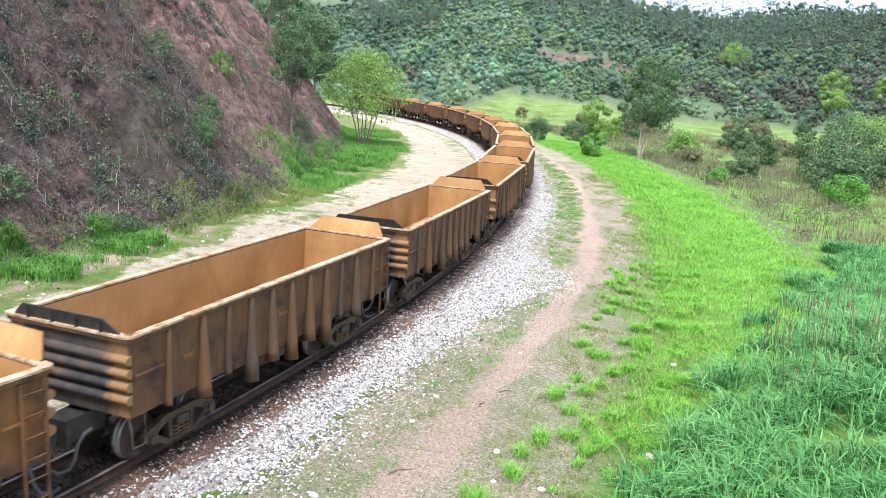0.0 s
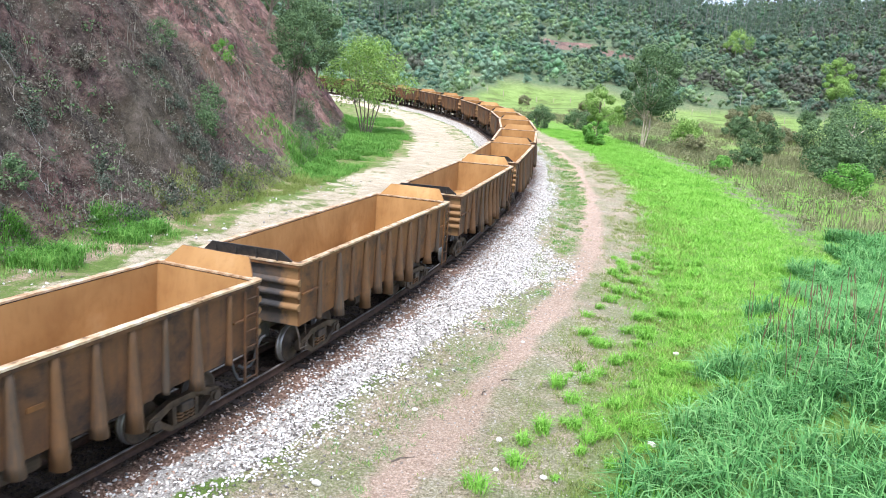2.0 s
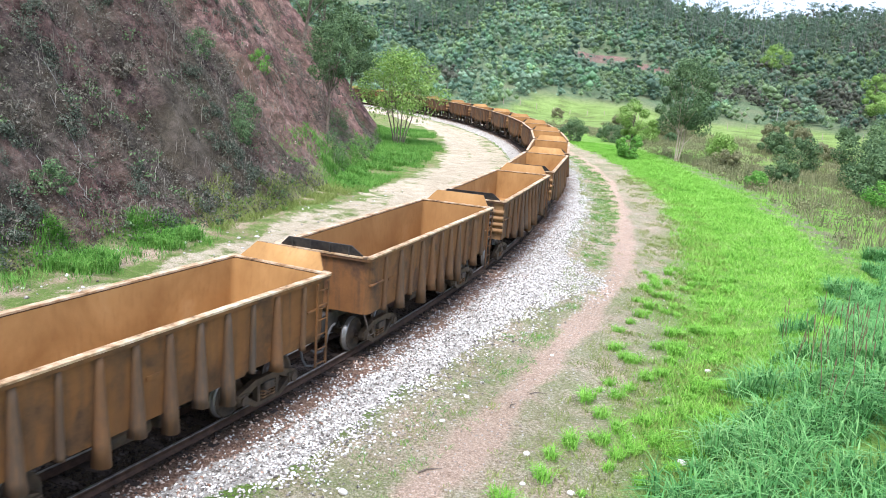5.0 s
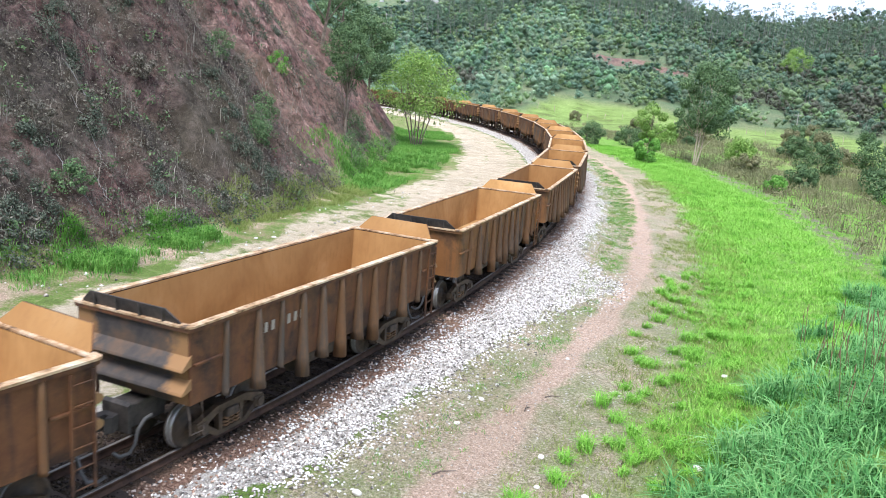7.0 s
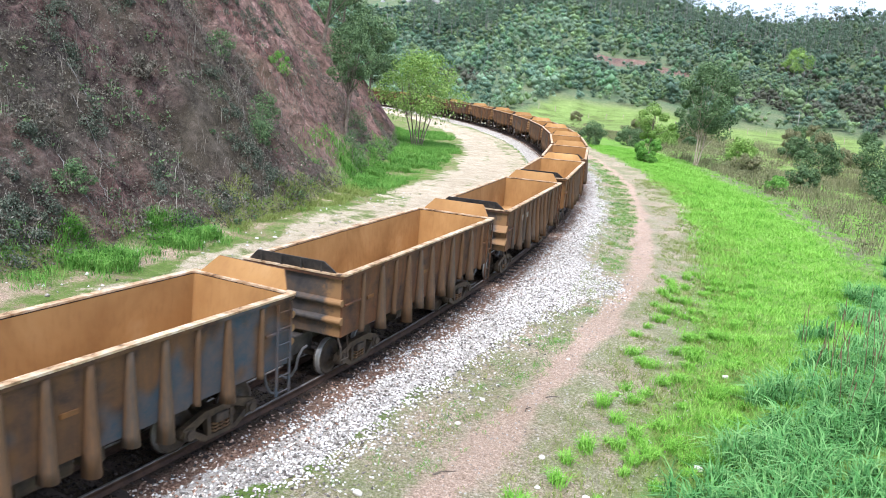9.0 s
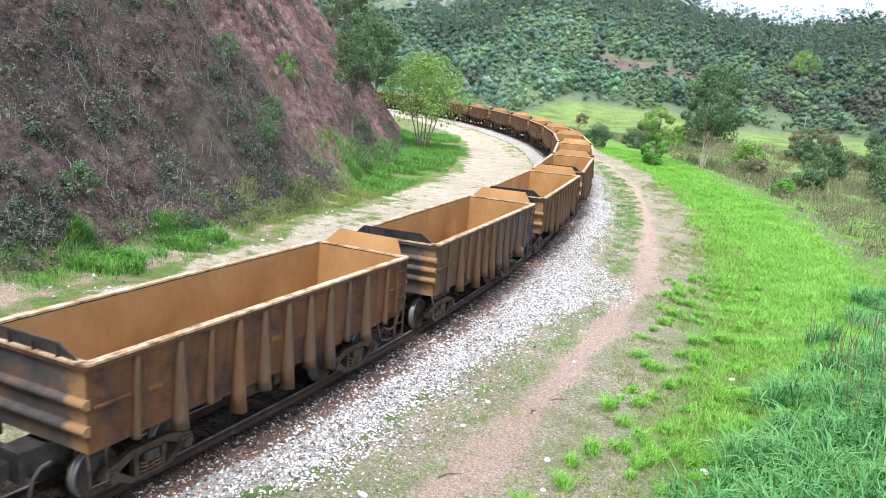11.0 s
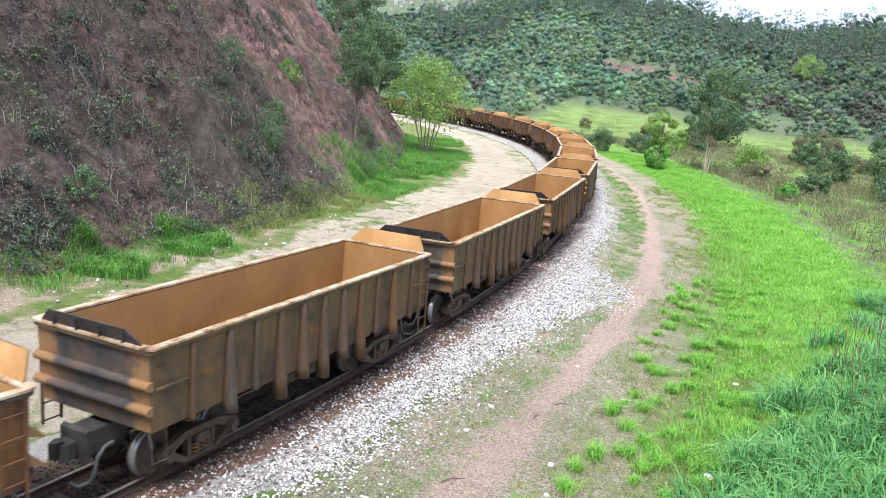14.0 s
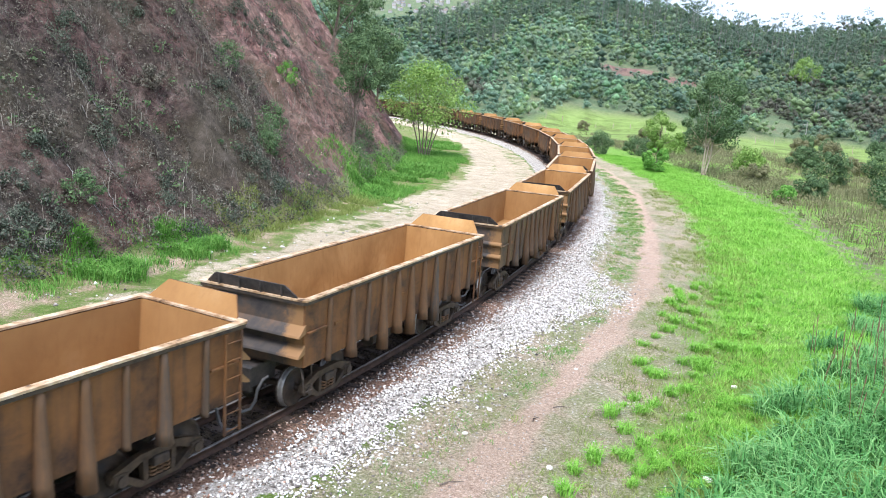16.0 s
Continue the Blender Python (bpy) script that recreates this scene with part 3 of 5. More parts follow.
def ring_solid(bm, outer, inner, z0, z1, mat=0):
    """A frame between two outlines with the same count."""
    k = len(outer)
    o0, o1 = [[bm.verts.new((x, y, z)) for x, y in outer] for z in (z0, z1)]
    i0, i1 = [[bm.verts.new((x, y, z)) for x, y in inner] for z in (z0, z1)]
    fs = []
    for a in range(k):
        b = (a + 1) % k
        fs += [bm.faces.new(q) for q in ((o0[a], o0[b], o1[b], o1[a]), (i0[b], i0[a], i1[a], i1[b]),
                                         (o1[a], o1[b], i1[b], i1[a]), (o0[b], o0[a], i0[a], i0[b]))]
    for f in fs:
        f.material_index = mat


def wagon_body(half, corner):
    """The open tub: walls with thickness, floor, lining inside."""
    bm = bmesh.new()
    out_top, out_low = shell_outline(half, SIDE, corner), shell_outline(half - 0.05, SIDE - 0.02, corner)
    inn_top, inn_low = shell_outline(half - 0.07, SIDE - 0.07, corner * 0.6 + 0.02), shell_outline(half - 0.16, SIDE - 0.1, corner * 0.6 + 0.02)
    k = len(out_top)
    ot = [bm.verts.new((x, y, TOP - 0.04)) for x, y in out_top]
    ol = [bm.verts.new((x, y, SILL)) for x, y in out_low]
    it = [bm.verts.new((x, y, TOP - 0.04)) for x, y in inn_top]
    il = [bm.verts.new((x, y, SILL + 0.12)) for x, y in inn_low]
    for a in range(k):
        b = (a + 1) % k
        f = bm.faces.new((ol[a], ol[b], ot[b], ot[a]))
        f.material_index = 2 if abs(out_top[a][0] - out_top[b][0]) < 0.05 and abs(out_top[a][1] - out_top[b][1]) > 1 else 0
        bm.faces.new((ot[a], ot[b], it[b], it[a]))
        f = bm.faces.new((il[b], il[a], it[a], it[b]))
        f.material_index = 1
    f = bm.faces.new(il)
    f.material_index = 1
    bm.faces.new(list(reversed(ol)))
    return bm


def rib_mesh(paint, drop, narrow=False):
    """A pressed half-round rib on the side wall that flares towards its foot at z = SILL - drop."""
    bm = bmesh.new()
    lo, hi = SILL - drop, TOP - 0.09
    if narrow:
        shape = ((hi, 0.055, 0.05), (hi - 0.3, 0.06, 0.07), (SILL + 0.02, 0.068, 0.085), (lo, 0.07, 0.09))
    else:
        shape = ((hi, 0.07, 0.05), (hi - 0.25, 0.085, 0.085), ((hi + lo) / 2, 0.105, 0.135), (SILL, 0.13, 0.18), (lo, 0.15, 0.205))
    rows = []
    for z, w, dep in shape:
        ring = [(-w, 0.04)] + [(-w * math.cos(a) * (0.62 + 0.38 * abs(math.cos(a))), -dep * math.sin(a) ** 0.7) for a in (math.pi * k / 8 for k in range(1, 8))] + [(w, 0.04)]
        rows.append([bm.verts.new((u, v, z)) for u, v in ring])
    k = len(rows[0])
    for q, r in zip(rows, rows[1:]):
        for j in range(k - 1):
            bm.faces.new((q[j], r[j], r[j + 1], q[j + 1])).smooth = True
        bm.faces.new((q[k - 1], r[k - 1], r[0], q[0]))
    bm.faces.new(rows[0])
    bm.faces.new(list(reversed(rows[-1])))
    bmesh.ops.recalc_face_normals(bm, faces=bm.faces)
    me = bpy.data.meshes.new("rib")
    bm.to_mesh(me)
    bm.free()
    me.materials.append(paint)
    return me


# Ribs along one side: place along the wagon (half of it; the other half mirrors), depth below the sill, narrow or flared.
RIBS = ((0.0, 0.43, False), (0.735, 0.22, False), (1.46, 0.43, False), (2.19, 0.05, True), (2.93, 0.21, False), (3.85, 0.06, True))


def end_rib(kind, w):
    """A stiffener across the end wall, as an outline in x and z that points outward along -x."""
    if kind == "round":
        return [(0.02, -0.085)] + [(-0.115 * math.sin(a), -0.085 * math.cos(a)) for a in (math.pi * k / 8 for k in range(1, 8))] + [(0.02, 0.085)]
    return [(0.02, 0.17), (-0.20, -0.035), (-0.22, -0.075), (-0.19, -0.085), (0.02, -0.02)]


def side_frame_mesh():
    """A cast bogie side frame, with its two windows and spring bay."""
    bm = bmesh.new()
    y0, y1 = -0.06, 0.06
    prism(bm, [(-1.02, 0.44), (-0.95, 0.58), (-0.42, 0.74), (0.42, 0.74), (0.95, 0.58), (1.02, 0.44), (0.86, 0.40), (0.40, 0.60), (-0.40, 0.60), (-0.86, 0.40)], 1, y0, y1)
    prism(bm, [(-0.86, 0.42), (-0.70, 0.48), (-0.34, 0.24), (0.34, 0.24), (0.70, 0.48), (0.86, 0.42), (0.42, 0.16), (-0.42, 0.16)], 1, y0 - 0.01, y1 + 0.01)
    for sx in (-1, 1):
        prism(bm, [(sx * 0.24, 0.22), (sx * 0.34, 0.22), (sx * 0.36, 0.66), (sx * 0.26, 0.66)], 1, y0, y1)
        box(bm, sx * AXLE_X - 0.15, sx * AXLE_X + 0.15, -0.10, 0.10, 0.34, 0.56, 0.03)
    return bm


def wheelset_mesh():
    """Two flanged wheels on their axle, about the axle's middle."""
    bm = bmesh.new()
    prof = ((0.105, 0.0, 0), (0.105, 0.10, 0), (0.065, 0.13, 0), (0.035, 0.22, 0), (0.025, 0.34, 0), (0.06, 0.37, 0), (0.065, WHEEL_R - 0.012, 0),
            (0.0, WHEEL_R, 1), (-0.055, WHEEL_R + 0.004, 1), (-0.068, WHEEL_R + 0.028, 0), (-0.085, WHEEL_R + 0.022, 0), (-0.09, 0.37, 0), (-0.045, 0.33, 0),
            (-0.04, 0.16, 0), (-0.09, 0.11, 0), (-0.09, 0.0, 0))
    n = 20
    for side in (-1, 1):
        rings = []
        for off, r, _ in prof:
            y = side * (0.535 + off)
            rings.append([bm.verts.new((r * math.cos(2 * math.pi * k / n), y, r * math.sin(2 * math.pi * k / n))) for k in range(n)] if r else None)
        for (q, r, pm) in zip(rings, rings[1:], prof[1:]):
            if q is None or r is None:
                f = bm.faces.new(r if q is None else q)
                continue
            for k in range(n):
                f = bm.faces.new((q[k], q[(k + 1) % n], r[(k + 1) % n], r[k]))
                f.material_index, f.smooth = pm[2], True
    rod(bm, (0, -0.92, 0), (0, 0.92, 0), 0.07, 14)
    for sy in (-1, 1):
        rod(bm, (0, sy * 0.84, 0), (0, sy * 1.02, 0), 0.10, 14)
    bmesh.ops.recalc_face_normals(bm, faces=bm.faces)
    return bm


def coil(bm, x, y, z0, z1, r, wire, turns):
    k = turns * 8
    tube(bm, [(x + r * math.cos(2 * math.pi * i / 8), y + r * math.sin(2 * math.pi * i / 8), z0 + (z1 - z0) * i / k) for i in range(k + 1)], wire, 4)


MESH = {}


def once(name, build, mats):
    """A mesh made the first time that it is asked for."""
    if name not in MESH:
        bm = build()
        me = bpy.data.meshes.new(name)
        bm.to_mesh(me)
        bm.free()
        for m in mats:
            me.materials.append(m)
        MESH[name] = me
    return MESH[name]


def bolster_mesh():
    bm = bmesh.new()
    box(bm, -0.17, 0.17, -1.0, 1.0, 0.44, 0.62, 0.03)
    box(bm, -0.2, 0.2, -0.25, 0.25, 0.62, 0.92, 0.03)
    return bm


def spring_mesh():
    bm = bmesh.new()
    for x in (-0.14, 0.0, 0.14):
        coil(bm, x, -0.03, 0.25, 0.46, 0.055, 0.017, 3)
    return bm


def hose_mesh():
    bm = bmesh.new()
    tube(bm, [(0, 0, 0.86), (-0.16, 0.0, 0.84), (-0.30, 0.02, 0.68), (-0.34, 0.05, 0.42), (-0.40, 0.12, 0.25), (-0.55, 0.2, 0.22), (-0.62, 0.28, 0.3)], 0.032, 8)
    return bm


def knuckle_mesh():
    """Drawbar with its cast coupler head, pointing along -x."""
    bm = bmesh.new()
    box(bm, -0.42, 0.25, -0.09, 0.09, 0.74, 0.94, 0.03)
    prism(bm, [(-0.42, -0.14), (-0.42, 0.14), (-0.58, 0.19), (-0.74, 0.12), (-0.70, 0.02), (-0.56, 0.02), (-0.56, -0.06), (-0.72, -0.12), (-0.60, -0.19)], 2, 0.70, 0.98)
    return bm


def draft_box_mesh():
    bm = bmesh.new()
    box(bm, -0.28, 0.6, -0.24, 0.24, 0.66, 1.1, 0.03)
    prism(bm, [(-0.36, 0.62), (-0.28, 0.6), (-0.28, 1.16), (-0.36, 1.12)], 1, -0.30, 0.30)
    return bm


def make_wagon(paint, ends, half=4.78, ladder=True, dark_rim=False, stripes=3, letters=False, plate=True, label=""):
    """One open-topped ore wagon with all its parts; +x leads."""
    w = new("ore_wagon")
    w.empty_display_size = 0.5
    col = PAINT[paint]
    part("body", wagon_body(half, 0.22 if ends == "plain" else 0.035), [col, LINING, END_PAINT if ends != "plain" else col], w, "open steel tub coated with ochre ore dust")
    # rim
    bm = bmesh.new()
    ring_solid(bm, shell_outline(half + 0.085, SIDE + 0.075, 0.13), shell_outline(half - 0.075, SIDE - 0.075, 0.05), TOP - 0.02, TOP + 0.02)
    ring_solid(bm, shell_outline(half + 0.07, SIDE + 0.06, 0.13), shell_outline(half - 0.02, SIDE - 0.02, 0.05), TOP - 0.09, TOP - 0.021, 1)
    part("rim", bm, [RIM, STEEL if dark_rim else col], w, "flat top rim under pale spilled dust")
    # side ribs
    stretch = (half - 0.85) / 3.93
    for sy in (-1, 1):
        for place, drop, narrow in RIBS:
            key = f"rib {drop:.2f} {narrow}"
            if key not in MESH:
                MESH[key] = rib_mesh(RIB_PAINT, drop, narrow)
            for x in {place * stretch, -place * stretch}:
                shared("rib", MESH[key], w, pose(x, sy * SIDE, 0, 0, 0, 0 if sy < 0 else 180))
    # stiffening bars beside the corners, deep centre skirt
    for sy in (-1, 1):
        for sx in (-1, 1):
            bm = bmesh.new()
            box(bm, -half + 0.11 if sx < 0 else half - 0.81, -half + 0.81 if sx < 0 else half - 0.11, sy * SIDE - 0.05, sy * SIDE + 0.05, 1.93, 1.975, 0.008)
            part("stiffener", bm, col, w)
        bm = bmesh.new()
        y = sy * (SIDE - 0.05)
        prism(bm, [(-2.1, SILL + 0.03), (-2.0, SILL - 0.06), (2.0, SILL - 0.06), (2.1, SILL + 0.03)], 1, y - 0.03, y + 0.03)
        part("skirt", bm, col, w)
    # end walls
    for sx in (-1, 1):
        if ends != "plain":
            zs = {"round": {2: (1.6, 2.02), 3: (1.66, 1.94, 2.22), 4: (1.56, 1.79, 2.02, 2.25)}[stripes], "angle": (1.55, 1.98)}[ends]
            for z in zs:
                bm = bmesh.new()
                prism(bm, [(u * -sx + sx * (half - 0.03), z + v) for u, v in end_rib(ends, SIDE)], 1, -SIDE - 0.01, SIDE + 0.01)
                part("end_rib", bm, END_PAINT, w)
        # raised end board with gussets
        if plate:
            x = sx * half
            rise, lean = (0.27, 0.35) if sx < 0 else (0.36, 0.75)
            bm = bmesh.new()
            board = [(-1.12, TOP + 0.015), (1.12, TOP + 0.015), (1.12, TOP + 0.05), (0.86, TOP + rise), (-0.86, TOP + rise), (-1.12, TOP + 0.05)]
            prism(bm, board, 0, x - 0.015, x + 0.015)
            for y in (-0.78, -0.26, 0.26, 0.78):
                prism(bm, [(x, TOP + 0.02), (x + sx * 0.085, TOP + 0.02), (x + sx * 0.02, TOP + rise - 0.02), (x, TOP + rise - 0.02)], 1, y - 0.012, y + 0.012)
            for v in bm.verts:
                v.co.x += sx * max(0.0, v.co.z - TOP) * lean
            for f in bm.faces:
                f.material_index = int(f.normal.x * sx < -0.3)
            part("end_board", bm, [GREY_STEEL if sx < 0 else col, LINING], w, "raised plate that bridges the gap between wagons")
    # underframe
    bm = bmesh.new()
    box(bm, -half + 0.2, half - 0.2, -0.23, 0.23, 0.86, SILL - 0.004, 0.02)
    for x in (-1.6, 0.0, 1.6):
        prism(bm, [(-1.2, SILL - 0.006), (1.2, SILL - 0.006), (0.3, 0.84), (-0.3, 0.84)], 0, x - 0.05, x + 0.05)
    part("underframe", bm, STEEL, w)
    bm = bmesh.new()
    rod(bm, (-0.9, -0.62, 0.72), (0.1, -0.62, 0.72), 0.19, 16)
    box(bm, 0.35, 0.75, -0.75, -0.45, 0.55, 0.95, 0.04)
    part("brake_cylinder", bm, STEEL, w)
    # couplers and hoses
    for sx in (-1, 1):
        turn = pose(sx * (half + 0.02), 0, 0, 0, 0, 0 if sx < 0 else 180)
        box_ob = shared("draft_box", once("draft_box", draft_box_mesh, [GREY_STEEL]), w, turn)
        shared("coupler", once("coupler", knuckle_mesh, [GREY_STEEL]), box_ob)
        shared("brake_hose", once("brake_hose", hose_mesh, [HOSE]), w, pose(sx * (half - 0.05), -0.42, 0, 0, 0, 0 if sx < 0 else 180))
    # ladders at the leading right and trailing left corners
    if ladder:
        for sx, sy in ((1, -1), (-1, 1)):
            bm = bmesh.new()
            y = sy * (SIDE + 0.07)
            for x in (half - 0.51, half - 0.13):
                box(bm, sx * x - 0.02, sx * x + 0.02, y - 0.02, y + 0.02, 0.66, TOP - 0.12)
            lad = part("ladder", bm, col, w, "narrow steel ladder at the corner")
            for k in range(6):
                bm = bmesh.new()
                rod(bm, (sx * (half - 0.51), y, 0.72 + 0.33 * k), (sx * (half - 0.13), y, 0.72 + 0.33 * k), 0.016, 6)
                part("rung", bm, col, lad)
    # a step bracket and grab bar at the other near corner
    bm = bmesh.new()
    tube(bm, [(0.07 - half, -SIDE + 0.1, SILL), (0.01 - half, -SIDE - 0.02, 1.0), (0.01 - half, -SIDE - 0.04, 0.72), (0.33 - half, -SIDE - 0.04, 0.70), (0.37 - half, -SIDE + 0.04, SILL)], 0.02, 6)
    part("footstep", bm, STEEL, w)
    if letters:
        x = -2.95
        for i, wd in enumerate((0.15, 0.15, 0.15, 0, 0.15, 0.15, 0.15)):
            if wd:
                bm = bmesh.new()
                box(bm, x, x + wd * 0.6, -SIDE - 0.014, -SIDE + 0.01, 2.03, 2.22)
                part("marking", bm, LETTER, w, "faded pale stencilled mark")
            x += 0.22 if i != 3 else 0.3
    else:
        for k in range(2):
            bm = bmesh.new()
            box(bm, -3.6 + 3.1 * k, -3.3 + 3.1 * k, -SIDE - 0.012, -SIDE + 0.01, 1.86, 1.94)
            part("marking", bm, PAINT["orange"], w, "faded stencilled mark")
    # bogies
    for sx in (-1, 1):
        b = shared("bogie", once("bolster", bolster_mesh, [STEEL]), w, pose(sx * BOGIE_X, 0, 0))
        for sy in (-1, 1):
            shared("side_frame", once("side_frame", side_frame_mesh, [CAST]), b, pose(0, sy * 0.88, 0))
            shared("spring", once("spring", spring_mesh, [SPRING]), b, pose(0, sy * 0.9, 0, 0, 0, 0 if sy < 0 else 180))
        for ax in (-1, 1):
            shared("wheelset", once("wheelset", wheelset_mesh, [STEEL, TREAD]), b, pose(ax * AXLE_X, 0, WHEEL_R))
    return tagged(w, label, "wagon", "train of ore wagons")


# Distance run by the train since the start.
RUN_T = (0.0, 1.5, 3.5, 7.0, 9.0, 12.5, 14.5, 16.0)
RUN_S = (0.0, 12.4, 28.8, 56.3, 72.6, 100.3, 115.9, 127.3)


def run(t):
    """Smooth distance curve through the timed stretches."""
    return float(np.polyval(RUN_FIT, t))


RUN_FIT = np.polyfit(RUN_T, RUN_S, 3)
FIRST_S = 11.38 - 4.78 - 0.08        # centre of wagon 0 at the start
SLACK = {-9: 0.16, -10: 0.2}         # play in the couplers


def wagon_pose(s):
    xa, ya, _ = on_track(s - BOGIE_X)
    xb, yb, _ = on_track(s + BOGIE_X)
    return pose((xa + xb) / 2, (ya + yb) / 2, 0, 0, 0, math.degrees(math.atan2(yb - ya, xb - xa)))


LOOKS = {
    "a": dict(paint="umber", ends="round", stripes=4, half=4.93, label="brown open ore wagon with ribbed sides, dusted with ochre ore"),
    "b": dict(paint="ochre", ends="round", stripes=3, half=4.93, label="ochre dusted open ore wagon with rounded end ribs, empty"),
    "c": dict(paint="rust", ends="angle", letters=True, label="rust brown empty ore wagon with folded end ribs and white marks"),
    "i": dict(paint="ochre", ends="plain", label="ochre dusted ore wagon with smooth rounded ends, empty"),
    "d": dict(paint="orange", ends="plain", label="orange ore wagon with smooth rounded ends, empty"),
    "e": dict(paint="olive", ends="round", stripes=2, label="olive grey empty ore wagon streaked with ochre dust"),
    "f": dict(paint="blue", ends="round", stripes=3, label="empty ore wagon with worn blue patches on dusty brown"),
    "g": dict(paint="ochre", ends="angle", dark_rim=True, label="ochre ore wagon with dark rim edge and folded end ribs"),
    "h": dict(paint="rust", ends="round", stripes=2, label="rust coloured empty ore wagon with rounded end ribs")}
ORDER = {0: "a", -1: "b", -2: "a", -3: "i", -4: "d", -5: "c", -6: "h", -7: "f", -8: "h", -9: "e", -10: "e", -11: "g", -12: "g", -13: "b",
         1: "a", 2: "h", 3: "b", 4: "h", 5: "a", 6: "h", 7: "c", 8: "h", 9: "b", 10: "h", 11: "a", 12: "h"}
WAGONS = {}


def build_train():
    made = {}
    for i in range(-13, 13):
        kind = ORDER[i]
        m = wagon_pose(FIRST_S + PITCH * i + SLACK.get(i, 0.0))
        if kind not in made:
            made[kind] = make_wagon(**LOOKS[kind])
            made[kind].matrix_basis = m
            WAGONS[i] = made[kind]
        else:
            WAGONS[i] = copy_thing(made[kind], m)


build_train()


def motions():
    """The train rolls past; its wheels turn with it."""
    for i, w in WAGONS.items():
        walk(w, [(t, wagon_pose(FIRST_S + PITCH * i + SLACK.get(i, 0.0) + run(t))) for t in np.arange(0, 16.01, 0.5).tolist()])
    for i, w in WAGONS.items():
        if i > 3:
            continue
        for o in w.children_recursive:
            if o.name.startswith("wheelset"):
                ax = o.matrix_basis.translation.x
                walk(o, [(t, pose(ax, 0, WHEEL_R, 0, math.degrees(run(t) / WHEEL_R), 0)) for t in np.linspace(0, 16, 241).tolist()])


# ---------------------------------------------------------------- loose stones
RNG = np.random.RandomState(11)


def ico():
    """A rough eight-sided stone."""
    v = np.array([(1, 0, 0), (-1, 0, 0), (0, 1, 0), (0, -1, 0), (0, 0, 1), (0, 0, -1)], float)
    f = np.array([(0, 2, 4), (2, 1, 4), (1, 3, 4), (3, 0, 4), (2, 0, 5), (1, 2, 5), (3, 1, 5), (0, 3, 5)])
    return v, f


def stones(name, x, y, size, mat, label, sink=0.2):
    """Angular stones, lying on the ground, as one scatter."""
    v, f = ico()
    n = len(x)
    z = land(x, y)[0]
    jit = v[None] * RNG.uniform(0.65, 1.2, (n, 6, 1)) * (size[:, None] / 2 * RNG.uniform(0.7, 1.3, (n, 3)))[:, None, :]
    jit += RNG.normal(size=jit.shape) * (size * 0.09)[:, None, None]
    jit[..., 2] *= 0.75
    a = RNG.uniform(0, 6.28, n)
    rx = jit[..., 0] * np.cos(a)[:, None] - jit[..., 1] * np.sin(a)[:, None]
    ry = jit[..., 0] * np.sin(a)[:, None] + jit[..., 1] * np.cos(a)[:, None]
    p = np.stack((rx + x[:, None], ry + y[:, None], jit[..., 2] + (z + size * (0.5 - sink) * 0.6)[:, None]), -1).reshape(-1, 3)
    q = (f[None] + (np.arange(n) * 6)[:, None, None]).reshape(-1, 3)
    return tagged(new(name, mesh_from(name, p, q, mat)), label, "gravel", kind="stuff")


def strip_points(n, s0, s1, d0, d1):
    s, d = RNG.uniform(s0, s1, n), RNG.uniform(d0, d1, n)
    x, y = beside(s, d)
    return s, d, x, y


def build_gravel():
    out = []
    for n, s0, s1 in ((50000, -6, 20), (36000, 20, 45), (22000, 45, 85)):
        s, d, x, y = strip_points(n, s0, s1, 0.95, 5.4)
        edge = ballast_edge(s)
        wob = fbm(x / 1.2, y / 1.2, 3)
        p = smooth(1.0, 2.0, d + wob * 0.6) * (1 - smooth(-0.4, 0.25, d - edge + wob * 0.8)) * np.where(fbm(x / 0.5, y / 0.5, 2) > -0.2, 1, 0.4)
        p = np.maximum(p, 0.13 * (1 - smooth(0.1, 1.5, d - edge)))
        k = RNG.rand(n) < p
        out.append((x[k], y[k]))
    s, d, x, y = strip_points(5000, 40, 150, -3.0, -1.3)
    out.append((x, y))
    x, y = np.concatenate([o[0] for o in out]), np.concatenate([o[1] for o in out])
    stones("pale_ballast", x, y, RNG.uniform(0.035, 0.09, len(x)), STONE_WHITE, "pale crushed stone ballast spread beside the track")
    s, d, x, y = strip_points(34000, -8, 60, -1.5, 2.6)
    k = (abs(abs(d) - 0.535) > 0.09) & (RNG.rand(len(d)) < 1 - smooth(1.1, 2.5, d))
    out = k & (d > 0.75)
    stones("rusty_ballast", x[out], y[out], RNG.uniform(0.03, 0.08, out.sum()), STONE_BROWN, "rust stained ballast stones along the rails")
    # Stones under the train get the darkened colour in place of real shade.
    k &= d <= 0.75
    stones("oily_ballast", x[k], y[k], RNG.uniform(0.04, 0.09, k.sum()), STONE_OILY_SHADE, "oil stained ballast stones under the train, coloured darker for its shade")
    s, d, x, y = strip_points(11000, -4, 45, 2.8, 8.6)
    stones("verge_pebbles", x, y, RNG.uniform(0.014, 0.04, len(x)) * RNG.choice((1, 1, 1.8), len(x)), STONE_TAN, "scattered pale pebbles on the bare verge")
    s, d, x, y = strip_points(170, 8, 42, -12.2, -8.6)
    stones("roadside_pebbles", x, y, RNG.uniform(0.04, 0.16, len(x)), STONE_WHITE, "pale stones and rubble along the road edge")


build_gravel()


